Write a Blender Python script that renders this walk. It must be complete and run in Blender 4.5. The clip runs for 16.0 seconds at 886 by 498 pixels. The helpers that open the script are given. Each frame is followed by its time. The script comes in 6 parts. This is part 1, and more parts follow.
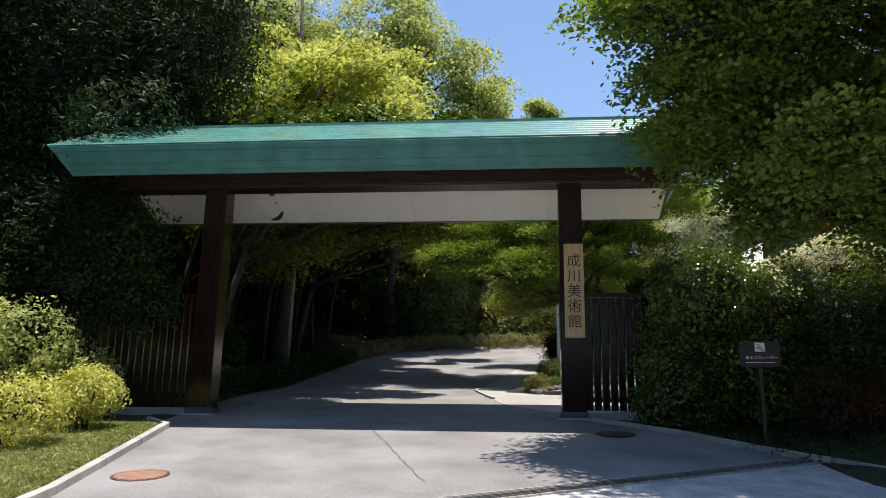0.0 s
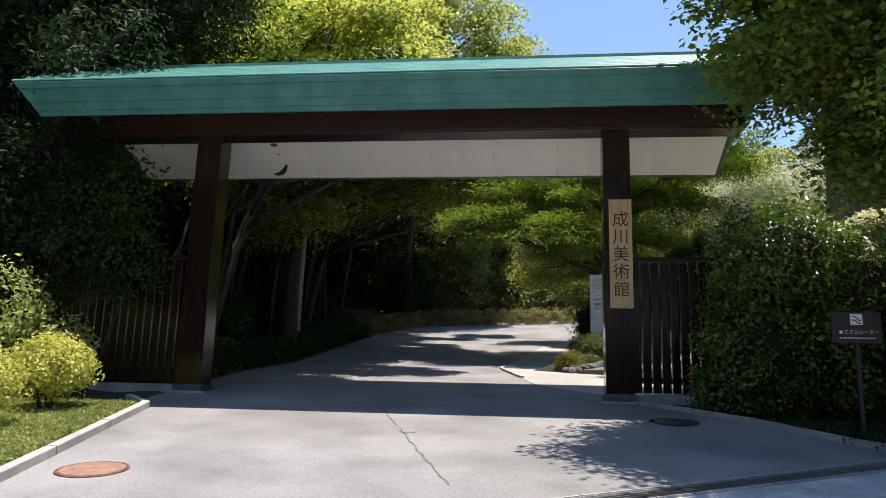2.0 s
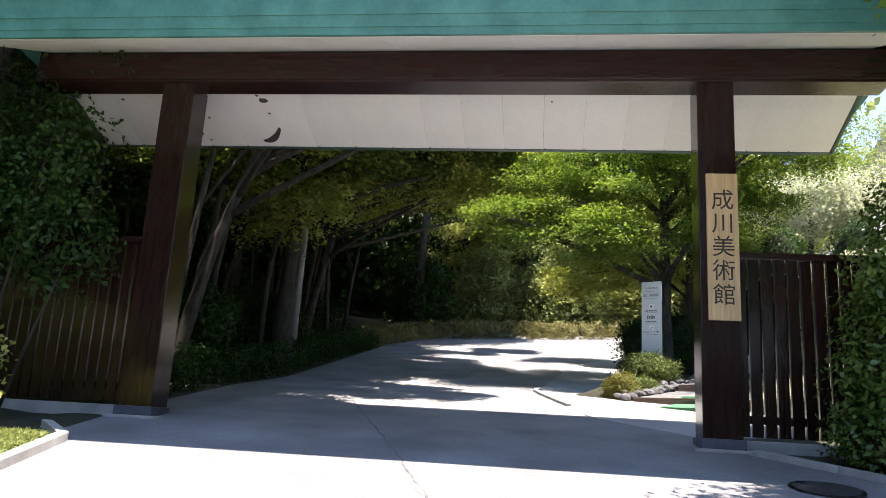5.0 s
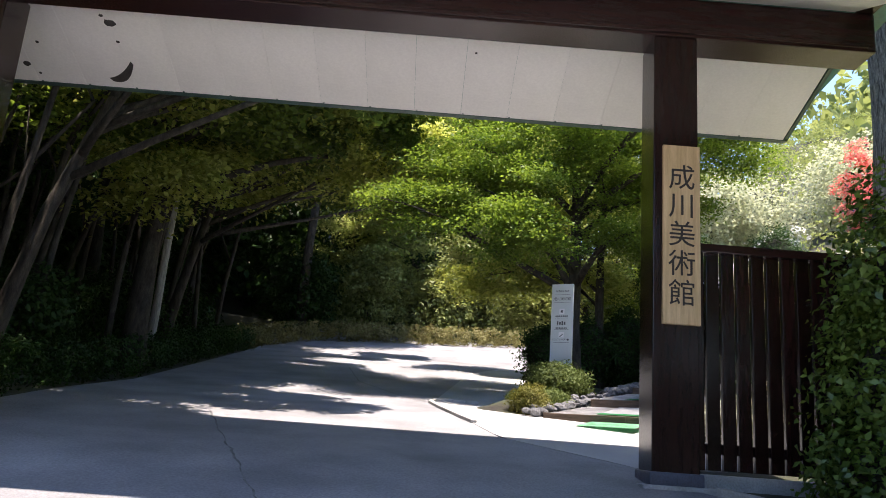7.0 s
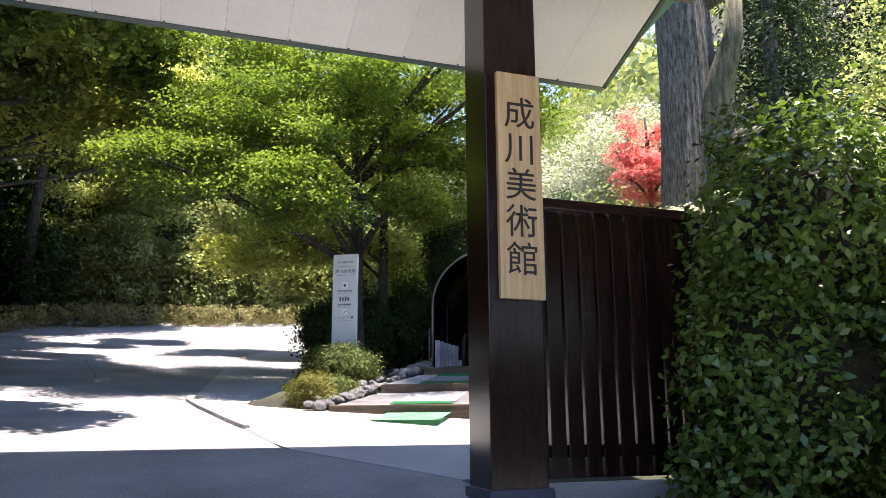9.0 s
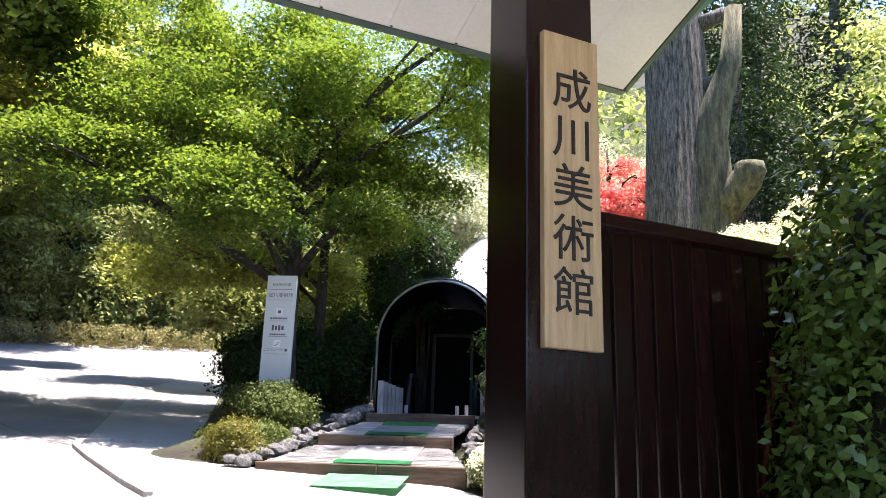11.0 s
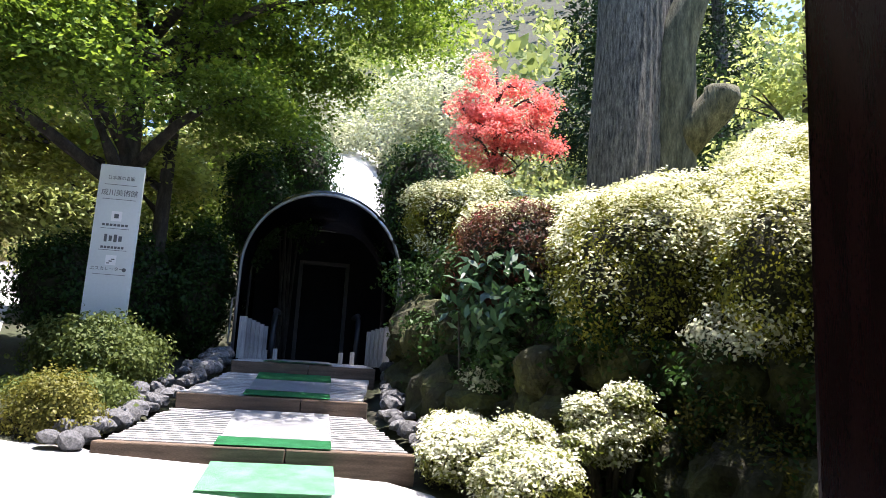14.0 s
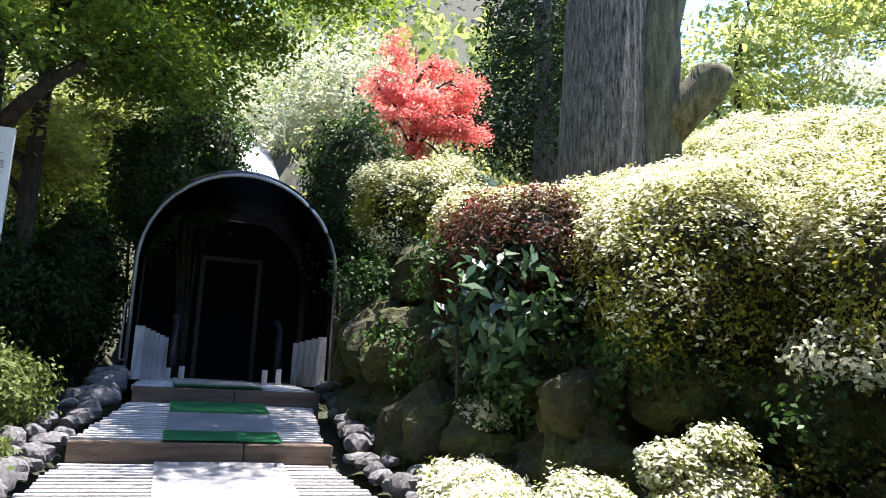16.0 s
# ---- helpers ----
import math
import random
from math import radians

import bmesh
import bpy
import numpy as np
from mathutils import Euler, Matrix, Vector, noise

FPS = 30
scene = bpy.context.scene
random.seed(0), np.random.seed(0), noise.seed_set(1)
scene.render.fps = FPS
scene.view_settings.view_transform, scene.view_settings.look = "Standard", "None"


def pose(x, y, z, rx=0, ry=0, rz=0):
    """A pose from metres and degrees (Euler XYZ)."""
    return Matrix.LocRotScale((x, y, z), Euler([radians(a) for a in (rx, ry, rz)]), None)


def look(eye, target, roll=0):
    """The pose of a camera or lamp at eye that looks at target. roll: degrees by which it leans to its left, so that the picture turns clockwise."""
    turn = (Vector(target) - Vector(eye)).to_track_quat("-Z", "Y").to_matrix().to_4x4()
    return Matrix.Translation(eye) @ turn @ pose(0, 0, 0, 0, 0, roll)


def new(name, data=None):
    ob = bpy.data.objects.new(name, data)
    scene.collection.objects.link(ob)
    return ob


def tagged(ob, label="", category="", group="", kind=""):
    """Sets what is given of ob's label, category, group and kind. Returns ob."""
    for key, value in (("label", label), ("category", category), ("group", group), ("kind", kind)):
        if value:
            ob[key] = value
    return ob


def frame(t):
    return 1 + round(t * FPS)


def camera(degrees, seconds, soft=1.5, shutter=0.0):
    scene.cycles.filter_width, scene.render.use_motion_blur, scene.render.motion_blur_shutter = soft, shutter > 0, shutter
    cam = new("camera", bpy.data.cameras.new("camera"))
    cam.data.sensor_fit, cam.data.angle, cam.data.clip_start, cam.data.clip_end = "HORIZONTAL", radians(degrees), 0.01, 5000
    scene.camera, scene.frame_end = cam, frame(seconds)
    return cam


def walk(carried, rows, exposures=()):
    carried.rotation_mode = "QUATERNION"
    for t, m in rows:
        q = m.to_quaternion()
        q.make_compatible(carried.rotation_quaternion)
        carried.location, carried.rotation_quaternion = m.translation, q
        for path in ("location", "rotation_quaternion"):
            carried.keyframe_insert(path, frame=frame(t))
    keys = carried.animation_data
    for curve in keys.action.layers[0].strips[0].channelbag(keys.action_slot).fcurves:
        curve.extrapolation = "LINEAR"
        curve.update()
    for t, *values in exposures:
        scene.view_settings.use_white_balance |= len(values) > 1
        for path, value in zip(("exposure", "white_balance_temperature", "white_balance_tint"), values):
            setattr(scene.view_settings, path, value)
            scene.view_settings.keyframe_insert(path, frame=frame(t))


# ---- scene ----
cam = camera(59.6, 16.0, 0.7)
PATH = [
    (0, (0.521, 2.587, 2.12), (0.333, 4.522, 2.592), 0.9),
    (0.5, (0.636, 3.144, 2.163), (0.459, 5.099, 2.545), 1.2),
    (1, (0.566, 3.7, 2.198), (0.355, 5.652, 2.577), 1.5),
    (1.5, (0.388, 4.186, 2.222), (0.183, 6.135, 2.618), 1.6),
    (2, (0.202, 4.695, 2.24), (-0.033, 6.638, 2.655), 1.6),
    (2.5, (0.06, 5.276, 2.28), (-0.212, 7.21, 2.71), 2.4),
    (3, (-0.026, 5.842, 2.32), (-0.343, 7.772, 2.737), 2.7),
    (3.2, (-0.114, 6.095, 2.335), (-0.449, 8.02, 2.762), 2.6),
    (5.3, (-0.632, 8.404, 2.623), (-0.856, 10.339, 3.075), 4.1),
    (5.5, (-0.67, 8.646, 2.641), (-0.864, 10.576, 3.128), 5.0),
    (6, (-0.737, 9.223, 2.698), (-0.854, 11.151, 3.215), 4.1),
    (6.5, (-0.815, 9.768, 2.745), (-0.909, 11.701, 3.249), 4.2),
    (7, (-0.863, 10.296, 2.771), (-0.834, 12.238, 3.248), 4.2),
    (7.5, (-0.913, 10.834, 2.814), (-0.748, 12.778, 3.254), 3.4),
    (8, (-0.931, 11.37, 2.889), (-0.515, 13.275, 3.332), 1.8),
    (8.5, (-0.895, 11.906, 3.016), (-0.315, 13.772, 3.442), 0.5),
    (9, (-0.853, 12.384, 3.126), (-0.224, 14.233, 3.557), -0.3),
    (11.3, (-0.696, 14.686, 3.482), (0.139, 16.427, 4.004), 2.6),
    (11.5, (-0.657, 14.927, 3.481), (0.193, 16.667, 3.978), 3.3),
    (12, (-0.669, 15.486, 3.567), (0.214, 17.219, 4.031), 2.9),
    (12.5, (-0.678, 15.947, 3.647), (0.245, 17.666, 4.087), 4.3),
    (13, (-0.676, 16.444, 3.726), (0.388, 18.085, 4.142), 4.1),
    (13.5, (-0.733, 16.934, 3.801), (0.414, 18.527, 4.185), 3.3),
    (14, (-0.632, 17.425, 3.852), (0.627, 18.938, 4.212), 3.4),
    (14.5, (-0.596, 17.936, 3.919), (0.768, 19.356, 4.273), 3.3),
    (15, (-0.493, 18.432, 3.985), (0.933, 19.789, 4.337), 2.9),
    (15.5, (-0.38, 18.923, 4.035), (1.08, 20.245, 4.385), 2.2),
    (16, (-0.233, 19.385, 4.107), (1.27, 20.653, 4.474), 2.4),
]
walk(cam, [(t, look(eye, target, roll)) for t, eye, target, roll in PATH],
     [(0.0, 0.58, 7150, 14), (3.0, 1.06, 7100, 16), (5.5, 1.9, 7050, 19), (7.0, 1.6, 7000, 21), (9.0, 1.98, 6950, 23), (11.5, 2.1, 6900, 23), (13.0, 1.8, 6600, 22), (14.5, 1.98, 6550, 20), (16.0, 2.05, 6550, 19)])

# ---- daylight ----
SUN = Vector((0.16, -0.09, 1.0)).normalized()
world = bpy.data.worlds.new("sky")
scene.world = world
world.use_nodes = True
wn = world.node_tree
sky = wn.nodes.new("ShaderNodeTexSky")
sky.sky_type = "NISHITA"
sky.sun_disc = False
sky.air_density, sky.dust_density, sky.ozone_density = 1.25, 0.3, 7.0
sky.sun_elevation = math.asin(SUN.z)
sky.sun_rotation = math.atan2(SUN.x, SUN.y)
wn.nodes["Background"].inputs["Strength"].default_value = 0.15
wn.links.new(sky.outputs[0], wn.nodes["Background"].inputs["Color"])
sun = new("sun", bpy.data.lights.new("sun", "SUN"))
sun.data.energy, sun.data.angle, sun.data.color = 5.0, radians(0.53), (1.0, 0.96, 0.88)
sun.matrix_world = look((0, 0, 40), Vector((0, 0, 40)) - SUN)

rng = np.random.default_rng(7)


# ---- materials ----
def material(name, colour, rough=0.7, metal=0.0, vary=0.15, scale=6.0, fine=60.0, bump=0.2, second=None, spec=0.5, stretch=(1, 1, 1), obrand=0.0):
    """A surface with stains at one scale, grain at another, and relief."""
    m = bpy.data.materials.new(name)
    m.use_nodes = True
    nt = m.node_tree
    b = nt.nodes["Principled BSDF"]
    b.inputs["Roughness"].default_value = rough
    b.inputs["Metallic"].default_value = metal
    b.inputs["Specular IOR Level"].default_value = spec
    tc = nt.nodes.new("ShaderNodeTexCoord")
    mp = nt.nodes.new("ShaderNodeMapping")
    mp.inputs["Scale"].default_value = stretch
    nt.links.new(tc.outputs["Object"], mp.inputs["Vector"])
    big, small = nt.nodes.new("ShaderNodeTexNoise"), nt.nodes.new("ShaderNodeTexNoise")
    big.inputs["Scale"].default_value, big.inputs["Detail"].default_value = scale, 6
    small.inputs["Scale"].default_value, small.inputs["Detail"].default_value = fine, 4
    for n in (big, small):
        nt.links.new(mp.outputs[0], n.inputs["Vector"])
    ramp = nt.nodes.new("ShaderNodeValToRGB")
    dark = tuple(c * (1 - vary * 1.6) for c in colour)
    light = second if second else tuple(min(1, c * (1 + vary)) for c in colour)
    ramp.color_ramp.elements[0].position, ramp.color_ramp.elements[0].color = 0.3, (*dark, 1)
    ramp.color_ramp.elements[1].position, ramp.color_ramp.elements[1].color = 0.7, (*light, 1)
    nt.links.new(big.outputs["Fac"], ramp.inputs["Fac"])
    hsv = nt.nodes.new("ShaderNodeHueSaturation")
    mr = nt.nodes.new("ShaderNodeMapRange")
    mr.inputs["From Min"].default_value, mr.inputs["From Max"].default_value = 0.3, 0.7
    mr.inputs["To Min"].default_value, mr.inputs["To Max"].default_value = 1 - vary, 1 + vary
    nt.links.new(small.outputs["Fac"], mr.inputs["Value"])
    last = mr.outputs[0]
    if obrand:
        oi = nt.nodes.new("ShaderNodeObjectInfo")
        m2 = nt.nodes.new("ShaderNodeMapRange")
        m2.inputs["To Min"].default_value, m2.inputs["To Max"].default_value = 1 - obrand, 1 + obrand
        mul = nt.nodes.new("ShaderNodeMath")
        mul.operation = "MULTIPLY"
        nt.links.new(oi.outputs["Random"], m2.inputs["Value"])
        nt.links.new(m2.outputs[0], mul.inputs[0])
        nt.links.new(last, mul.inputs[1])
        last = mul.outputs[0]
    nt.links.new(last, hsv.inputs["Value"])
    nt.links.new(ramp.outputs[0], hsv.inputs["Color"])
    nt.links.new(hsv.outputs[0], b.inputs["Base Color"])
    if bump:
        bp = nt.nodes.new("ShaderNodeBump")
        bp.inputs["Strength"].default_value, bp.inputs["Distance"].default_value = bump, 0.02
        nt.links.new(small.outputs["Fac"], bp.inputs["Height"])
        nt.links.new(bp.outputs[0], b.inputs["Normal"])
    return m


def leaf_material(name, a, b2, trans=0.35, rough=0.5, tint=None):
    """Leaves: two greens mixed leaf by leaf, light passing through."""
    m = bpy.data.materials.new(name)
    m.use_nodes = True
    nt = m.node_tree
    p, out = nt.nodes["Principled BSDF"], nt.nodes["Material Output"]
    p.inputs["Specular IOR Level"].default_value = 0.4 if rough < 0.45 else 0.16
    p.inputs["Roughness"].default_value = rough
    geo = nt.nodes.new("ShaderNodeNewGeometry")
    ramp = nt.nodes.new("ShaderNodeValToRGB")
    ramp.color_ramp.elements[0].color, ramp.color_ramp.elements[1].color = (*a, 1), (*b2, 1)
    tc = nt.nodes.new("ShaderNodeTexCoord")
    nz = nt.nodes.new("ShaderNodeTexNoise")
    nz.inputs["Scale"].default_value = 0.9
    nt.links.new(tc.outputs["Object"], nz.inputs["Vector"])
    mix = nt.nodes.new("ShaderNodeMath")
    mix.operation = "MULTIPLY_ADD"
    mix.inputs[1].default_value = 0.6
    sub = nt.nodes.new("ShaderNodeMath")
    sub.operation = "MULTIPLY_ADD"
    sub.inputs[1].default_value, sub.inputs[2].default_value = 1.2, -0.4
    nt.links.new(nz.outputs["Fac"], sub.inputs[0])
    nt.links.new(geo.outputs["Random Per Island"], mix.inputs[0])
    nt.links.new(sub.outputs[0], mix.inputs[2])
    nt.links.new(mix.outputs[0], ramp.inputs["Fac"])
    nt.links.new(ramp.outputs[0], p.inputs["Base Color"])
    tr = nt.nodes.new("ShaderNodeBsdfTranslucent")
    hs = nt.nodes.new("ShaderNodeHueSaturation")
    hs.inputs["Hue"].default_value = 0.485 if tint is None else tint
    hs.inputs["Saturation"].default_value, hs.inputs["Value"].default_value = 1.1, 1.7
    nt.links.new(ramp.outputs[0], hs.inputs["Color"])
    nt.links.new(hs.outputs[0], tr.inputs["Color"])
    sh = nt.nodes.new("ShaderNodeMixShader")
    sh.inputs["Fac"].default_value = trans
    nt.links.new(p.outputs[0], sh.inputs[1])
    nt.links.new(tr.outputs[0], sh.inputs[2])
    nt.links.new(sh.outputs[0], out.inputs["Surface"])
    return m


EARTH = material("dark moist soil", (0.034, 0.028, 0.02), 0.95, vary=0.3, scale=1.5, fine=18, bump=0.6, second=(0.036, 0.046, 0.018))
CONCRETE = material("weathered driveway concrete", (0.215, 0.216, 0.226), 0.85, vary=0.2, scale=0.8, fine=45, bump=0.35)
WALKWAY = material("grey walkway concrete", (0.33, 0.33, 0.325), 0.85, vary=0.10, scale=0.8, fine=70, bump=0.25)
STREET = material("coarse street paving", (0.45, 0.46, 0.48), 0.9, vary=0.2, scale=2.5, fine=35, bump=0.7)
KERB = material("grey kerb stone", (0.36, 0.355, 0.345), 0.85, vary=0.16, scale=3, fine=50, bump=0.35, obrand=0.1)
TAR = material("crack filler", (0.13, 0.13, 0.13), 0.9, vary=0.3, scale=9, fine=60)
IRON_RED = material("rusty brown iron cover", (0.27, 0.15, 0.11), 0.75, vary=0.18, scale=8, fine=70)
IRON = material("dark cast iron", (0.05, 0.05, 0.055), 0.6, metal=0.3, vary=0.2)
PAINT = material("dark brown gloss paint on wood", (0.021, 0.0088, 0.0074), 0.15, vary=0.16, scale=2.2, fine=45, bump=0.04, stretch=(8, 8, 1), spec=0.4)
PAINTX = material("dark brown gloss paint on beam", (0.029, 0.0110, 0.009), 0.26, vary=0.16, scale=2.2, fine=45, bump=0.05, stretch=(1, 8, 8))
FENCE = material("dark brown painted slat", (0.022, 0.009, 0.0076), 0.13, vary=0.2, scale=3, fine=50, bump=0.08, stretch=(8, 8, 1), obrand=0.25)
COPPER = material("green patina copper sheet", (0.045, 0.185, 0.15), 0.42, metal=0.0, vary=0.10, scale=2.5, fine=25, bump=0.08, second=(0.075, 0.25, 0.205))
DARKTRIM = material("dark green metal edging", (0.045, 0.09, 0.075), 0.4, vary=0.15)
SOFFIT = material("white painted soffit board", (0.82, 0.80, 0.76), 0.5, vary=0.04, scale=1.2, fine=30, bump=0.05, obrand=0.02)
STAIN = material("dark peeled paint patch", (0.05, 0.045, 0.04), 0.9, vary=0.2)
SHOE = material("dark blue-grey metal post shoe", (0.075, 0.09, 0.13), 0.4, metal=0.4, vary=0.2)
BOARD = material("pale planed cedar board", (0.60, 0.41, 0.21), 0.6, vary=0.10, scale=2.0, fine=30, bump=0.08, stretch=(14, 14, 0.7), second=(0.70, 0.52, 0.29))
INK = material("black brushed ink", (0.035, 0.028, 0.024), 0.6, vary=0.2)
PLATE = material("pale grey painted sign plate", (0.60, 0.64, 0.63), 0.45, vary=0.03, scale=2, fine=40, bump=0.02)
GREYINK = material("dark grey printing", (0.10, 0.105, 0.11), 0.6, vary=0.1)
WHITE = material("white print", (0.8, 0.8, 0.8), 0.5, vary=0.03)
SIGNDARK = material("dark brown sign plate", (0.030, 0.024, 0.026), 0.4, vary=0.12)
PLANK = material("weathered silver timber decking", (0.47, 0.46, 0.455), 0.85, vary=0.2, scale=4, fine=50, bump=0.5, stretch=(0.8, 9, 9), obrand=0.16)
SLEEPER = material("brown weathered timber sleeper", (0.13, 0.09, 0.062), 0.85, vary=0.3, scale=3, fine=45, bump=0.5, stretch=(1, 8, 8))
MAT_GREEN = material("green synthetic turf", (0.015, 0.22, 0.075), 0.9, vary=0.2, scale=6, fine=260, bump=0.6)
# Paler copy of the green turf, with the wash of sun in its colour.
MAT_GREEN_LIT = material("sun-bleached green turf mat", (0.20, 0.50, 0.30), 0.9, vary=0.25, scale=5, fine=180, bump=0.5)
MAT_GREY = material("worn grey rubber mat", (0.36, 0.37, 0.39), 0.8, vary=0.12, scale=4, fine=160, bump=0.4)
ROCK = material("grey volcanic stone", (0.13, 0.132, 0.142), 0.85, vary=0.3, scale=5, fine=40, bump=0.7, second=(0.20, 0.2, 0.205), obrand=0.25)
MOSSROCK = material("mossy boulder", (0.036, 0.031, 0.018), 0.95, vary=0.35, scale=2.2, fine=30, bump=0.9, second=(0.06, 0.068, 0.014), obrand=0.2)
PICKET = material("bleached grey picket", (0.42, 0.40, 0.39), 0.8, vary=0.22, scale=5, fine=50, bump=0.4, stretch=(8, 8, 1), obrand=0.15)
BLACKSHEET = material("black corrugated plastic sheet", (0.012, 0.012, 0.014), 0.2, vary=0.2, bump=0.05, spec=0.7)
# Near black: the tunnel's darkness is put into this colour.
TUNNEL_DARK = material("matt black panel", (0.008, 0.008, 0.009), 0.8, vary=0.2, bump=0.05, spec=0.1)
DOORWOOD = material("dark brown door timber", (0.028, 0.022, 0.017), 0.5, vary=0.2)
STEEL = material("galvanised steel edge", (0.35, 0.36, 0.37), 0.35, metal=0.8, vary=0.12)
ZINC = material("pale corrugated roof sheet", (0.72, 0.73, 0.74), 0.45, vary=0.06, scale=1, fine=30)
BARK = material("grey brown furrowed bark", (0.085, 0.074, 0.06), 0.95, vary=0.5, scale=7, fine=26, bump=1.0, stretch=(5, 5, 0.7), second=(0.20, 0.185, 0.155))
BARK_MAPLE = material("smooth mottled maple bark", (0.034, 0.028, 0.02), 0.9, vary=0.3, scale=6, fine=40, bump=0.6, stretch=(2, 2, 0.6), second=(0.075, 0.064, 0.05))
BARK_MOSS = material("mossy old bark", (0.075, 0.075, 0.035), 0.95, vary=0.35, scale=5, fine=28, bump=1.0, stretch=(3, 3, 0.6), second=(0.15, 0.145, 0.085))
L_MAPLE = leaf_material("maple leaves", (0.04, 0.085, 0.014), (0.20, 0.275, 0.06), 0.36)
L_GARDEN = leaf_material("garden maple leaves", (0.04, 0.088, 0.015), (0.20, 0.29, 0.055), 0.38)
L_CANOPY = leaf_material("dense canopy leaves", (0.035, 0.075, 0.012), (0.15, 0.21, 0.04), 0.14)
L_THICKET = leaf_material("olive thicket leaves", (0.075, 0.105, 0.024), (0.30, 0.34, 0.13), 0.3)
L_HEDGE = leaf_material("olive azalea leaves", (0.07, 0.085, 0.012), (0.27, 0.28, 0.05), 0.3, 0.55)
# Cream of the new shoots, raised further to paint in the sun's glare.
L_SHOOT_LIT = leaf_material("cream young azalea shoots", (0.40, 0.42, 0.19), (0.80, 0.79, 0.60), 0.2)
L_BRIGHT = leaf_material("young yellow-green leaves", (0.15, 0.19, 0.035), (0.42, 0.46, 0.15), 0.52)
L_SPRING = leaf_material("pale spring leaves", (0.14, 0.19, 0.05), (0.46, 0.51, 0.21), 0.42)
L_DARK = leaf_material("dark evergreen leaves", (0.014, 0.038, 0.011), (0.043, 0.096, 0.021), 0.2, 0.5)
L_CEDAR = leaf_material("cedar needles", (0.012, 0.028, 0.012), (0.035, 0.065, 0.022), 0.2, 0.6)
L_GLOSS = leaf_material("glossy evergreen leaves", (0.026, 0.066, 0.011), (0.15, 0.245, 0.05), 0.22, 0.26)
L_AZALEA = leaf_material("clipped azalea leaves", (0.06, 0.085, 0.014), (0.27, 0.29, 0.08), 0.25)
L_BROAD = leaf_material("broad dark leaves", (0.02, 0.055, 0.02), (0.08, 0.155, 0.065), 0.15, 0.3)
L_BED = leaf_material("dull green low shrub leaves", (0.04, 0.065, 0.015), (0.12, 0.155, 0.045), 0.25, 0.6)
L_BANKMOSS = leaf_material("shaded olive moss", (0.045, 0.048, 0.010), (0.12, 0.115, 0.028), 0.2, 0.8)
L_GOLD = leaf_material("golden privet leaves", (0.28, 0.32, 0.05), (0.62, 0.62, 0.22), 0.3)
L_PALE = leaf_material("pale variegated leaves", (0.34, 0.37, 0.20), (0.78, 0.78, 0.64), 0.2)
L_RED = leaf_material("scarlet maple leaves", (0.48, 0.10, 0.085), (0.74, 0.30, 0.26), 0.4, tint=0.5)
L_WINE = leaf_material("wine-red azalea leaves", (0.035, 0.03, 0.012), (0.12, 0.045, 0.03), 0.3, tint=0.5)
FLOWER = leaf_material("coral pink petals", (0.30, 0.05, 0.06), (0.45, 0.12, 0.12), 0.3, tint=0.5)
L_SILVER = leaf_material("silvery tree leaves", (0.22, 0.25, 0.15), (0.46, 0.48, 0.34), 0.4)
L_HILL = leaf_material("hillside woodland", (0.10, 0.14, 0.04), (0.30, 0.34, 0.13), 0.4, 0.8)
L_GRASS = leaf_material("grass blades", (0.17, 0.22, 0.06), (0.42, 0.47, 0.19), 0.3)
L_MOSS = leaf_material("mossy olive leaves", (0.07, 0.08, 0.015), (0.19, 0.18, 0.045), 0.25)
SHADE_CORE = material("dark inner twigs", (0.022, 0.024, 0.009), 0.95, vary=0.4, scale=9, fine=60, bump=0.8)
L_HEDGE_SUNLIT = leaf_material("dry clipped hedge leaves", (0.11, 0.105, 0.035), (0.33, 0.31, 0.14), 0.25)


# ---- building blocks ----
def mesh_of(bm, name):
    me = bpy.data.meshes.new(name)
    bm.to_mesh(me)
    bm.free()
    return me


def part(name, bm, mat, parent=None, label="", smooth=False):
    """Links a bmesh (or a mesh) as one object."""
    me = bm if isinstance(bm, bpy.types.Mesh) else mesh_of(bm, name)
    if not me.materials:
        me.materials.append(mat)
    if smooth:
        me.polygons.foreach_set("use_smooth", [True] * len(me.polygons))
    ob = new(name, me)
    ob.parent = parent
    return tagged(ob, label)


def thing(name, m, label, category, group="", kind=""):
    ob = new(name)
    ob.empty_display_size = 0.2
    ob.matrix_world = m
    return tagged(ob, label, category, group, kind)


def box(x0, x1, y0, y1, z0, z1, bevel=0.0, bm=None):
    bm = bm or bmesh.new()
    vs = [bm.verts.new((x, y, z)) for x in (x0, x1) for y in (y0, y1) for z in (z0, z1)]
    fs = [bm.faces.new([vs[i] for i in f]) for f in ((0, 1, 3, 2), (4, 6, 7, 5), (0, 4, 5, 1), (2, 3, 7, 6), (0, 2, 6, 4), (1, 5, 7, 3))]
    if bevel:
        es = list({e for f in fs for e in f.edges})
        bmesh.ops.bevel(bm, geom=es, offset=bevel, segments=2, affect="EDGES", profile=0.6)
    return bm


def prism(pts, x0, x1, bm=None):
    """A profile of (y, z) points pulled along x."""
    bm = bm or bmesh.new()
    a = [bm.verts.new((x0, y, z)) for y, z in pts]
    b = [bm.verts.new((x1, y, z)) for y, z in pts]
    n = len(pts)
    for i in range(n):
        bm.faces.new((a[i], a[(i + 1) % n], b[(i + 1) % n], b[i]))
    bm.faces.new(a[::-1])
    bm.faces.new(b)
    bmesh.ops.recalc_face_normals(bm, faces=bm.faces)
    return bm


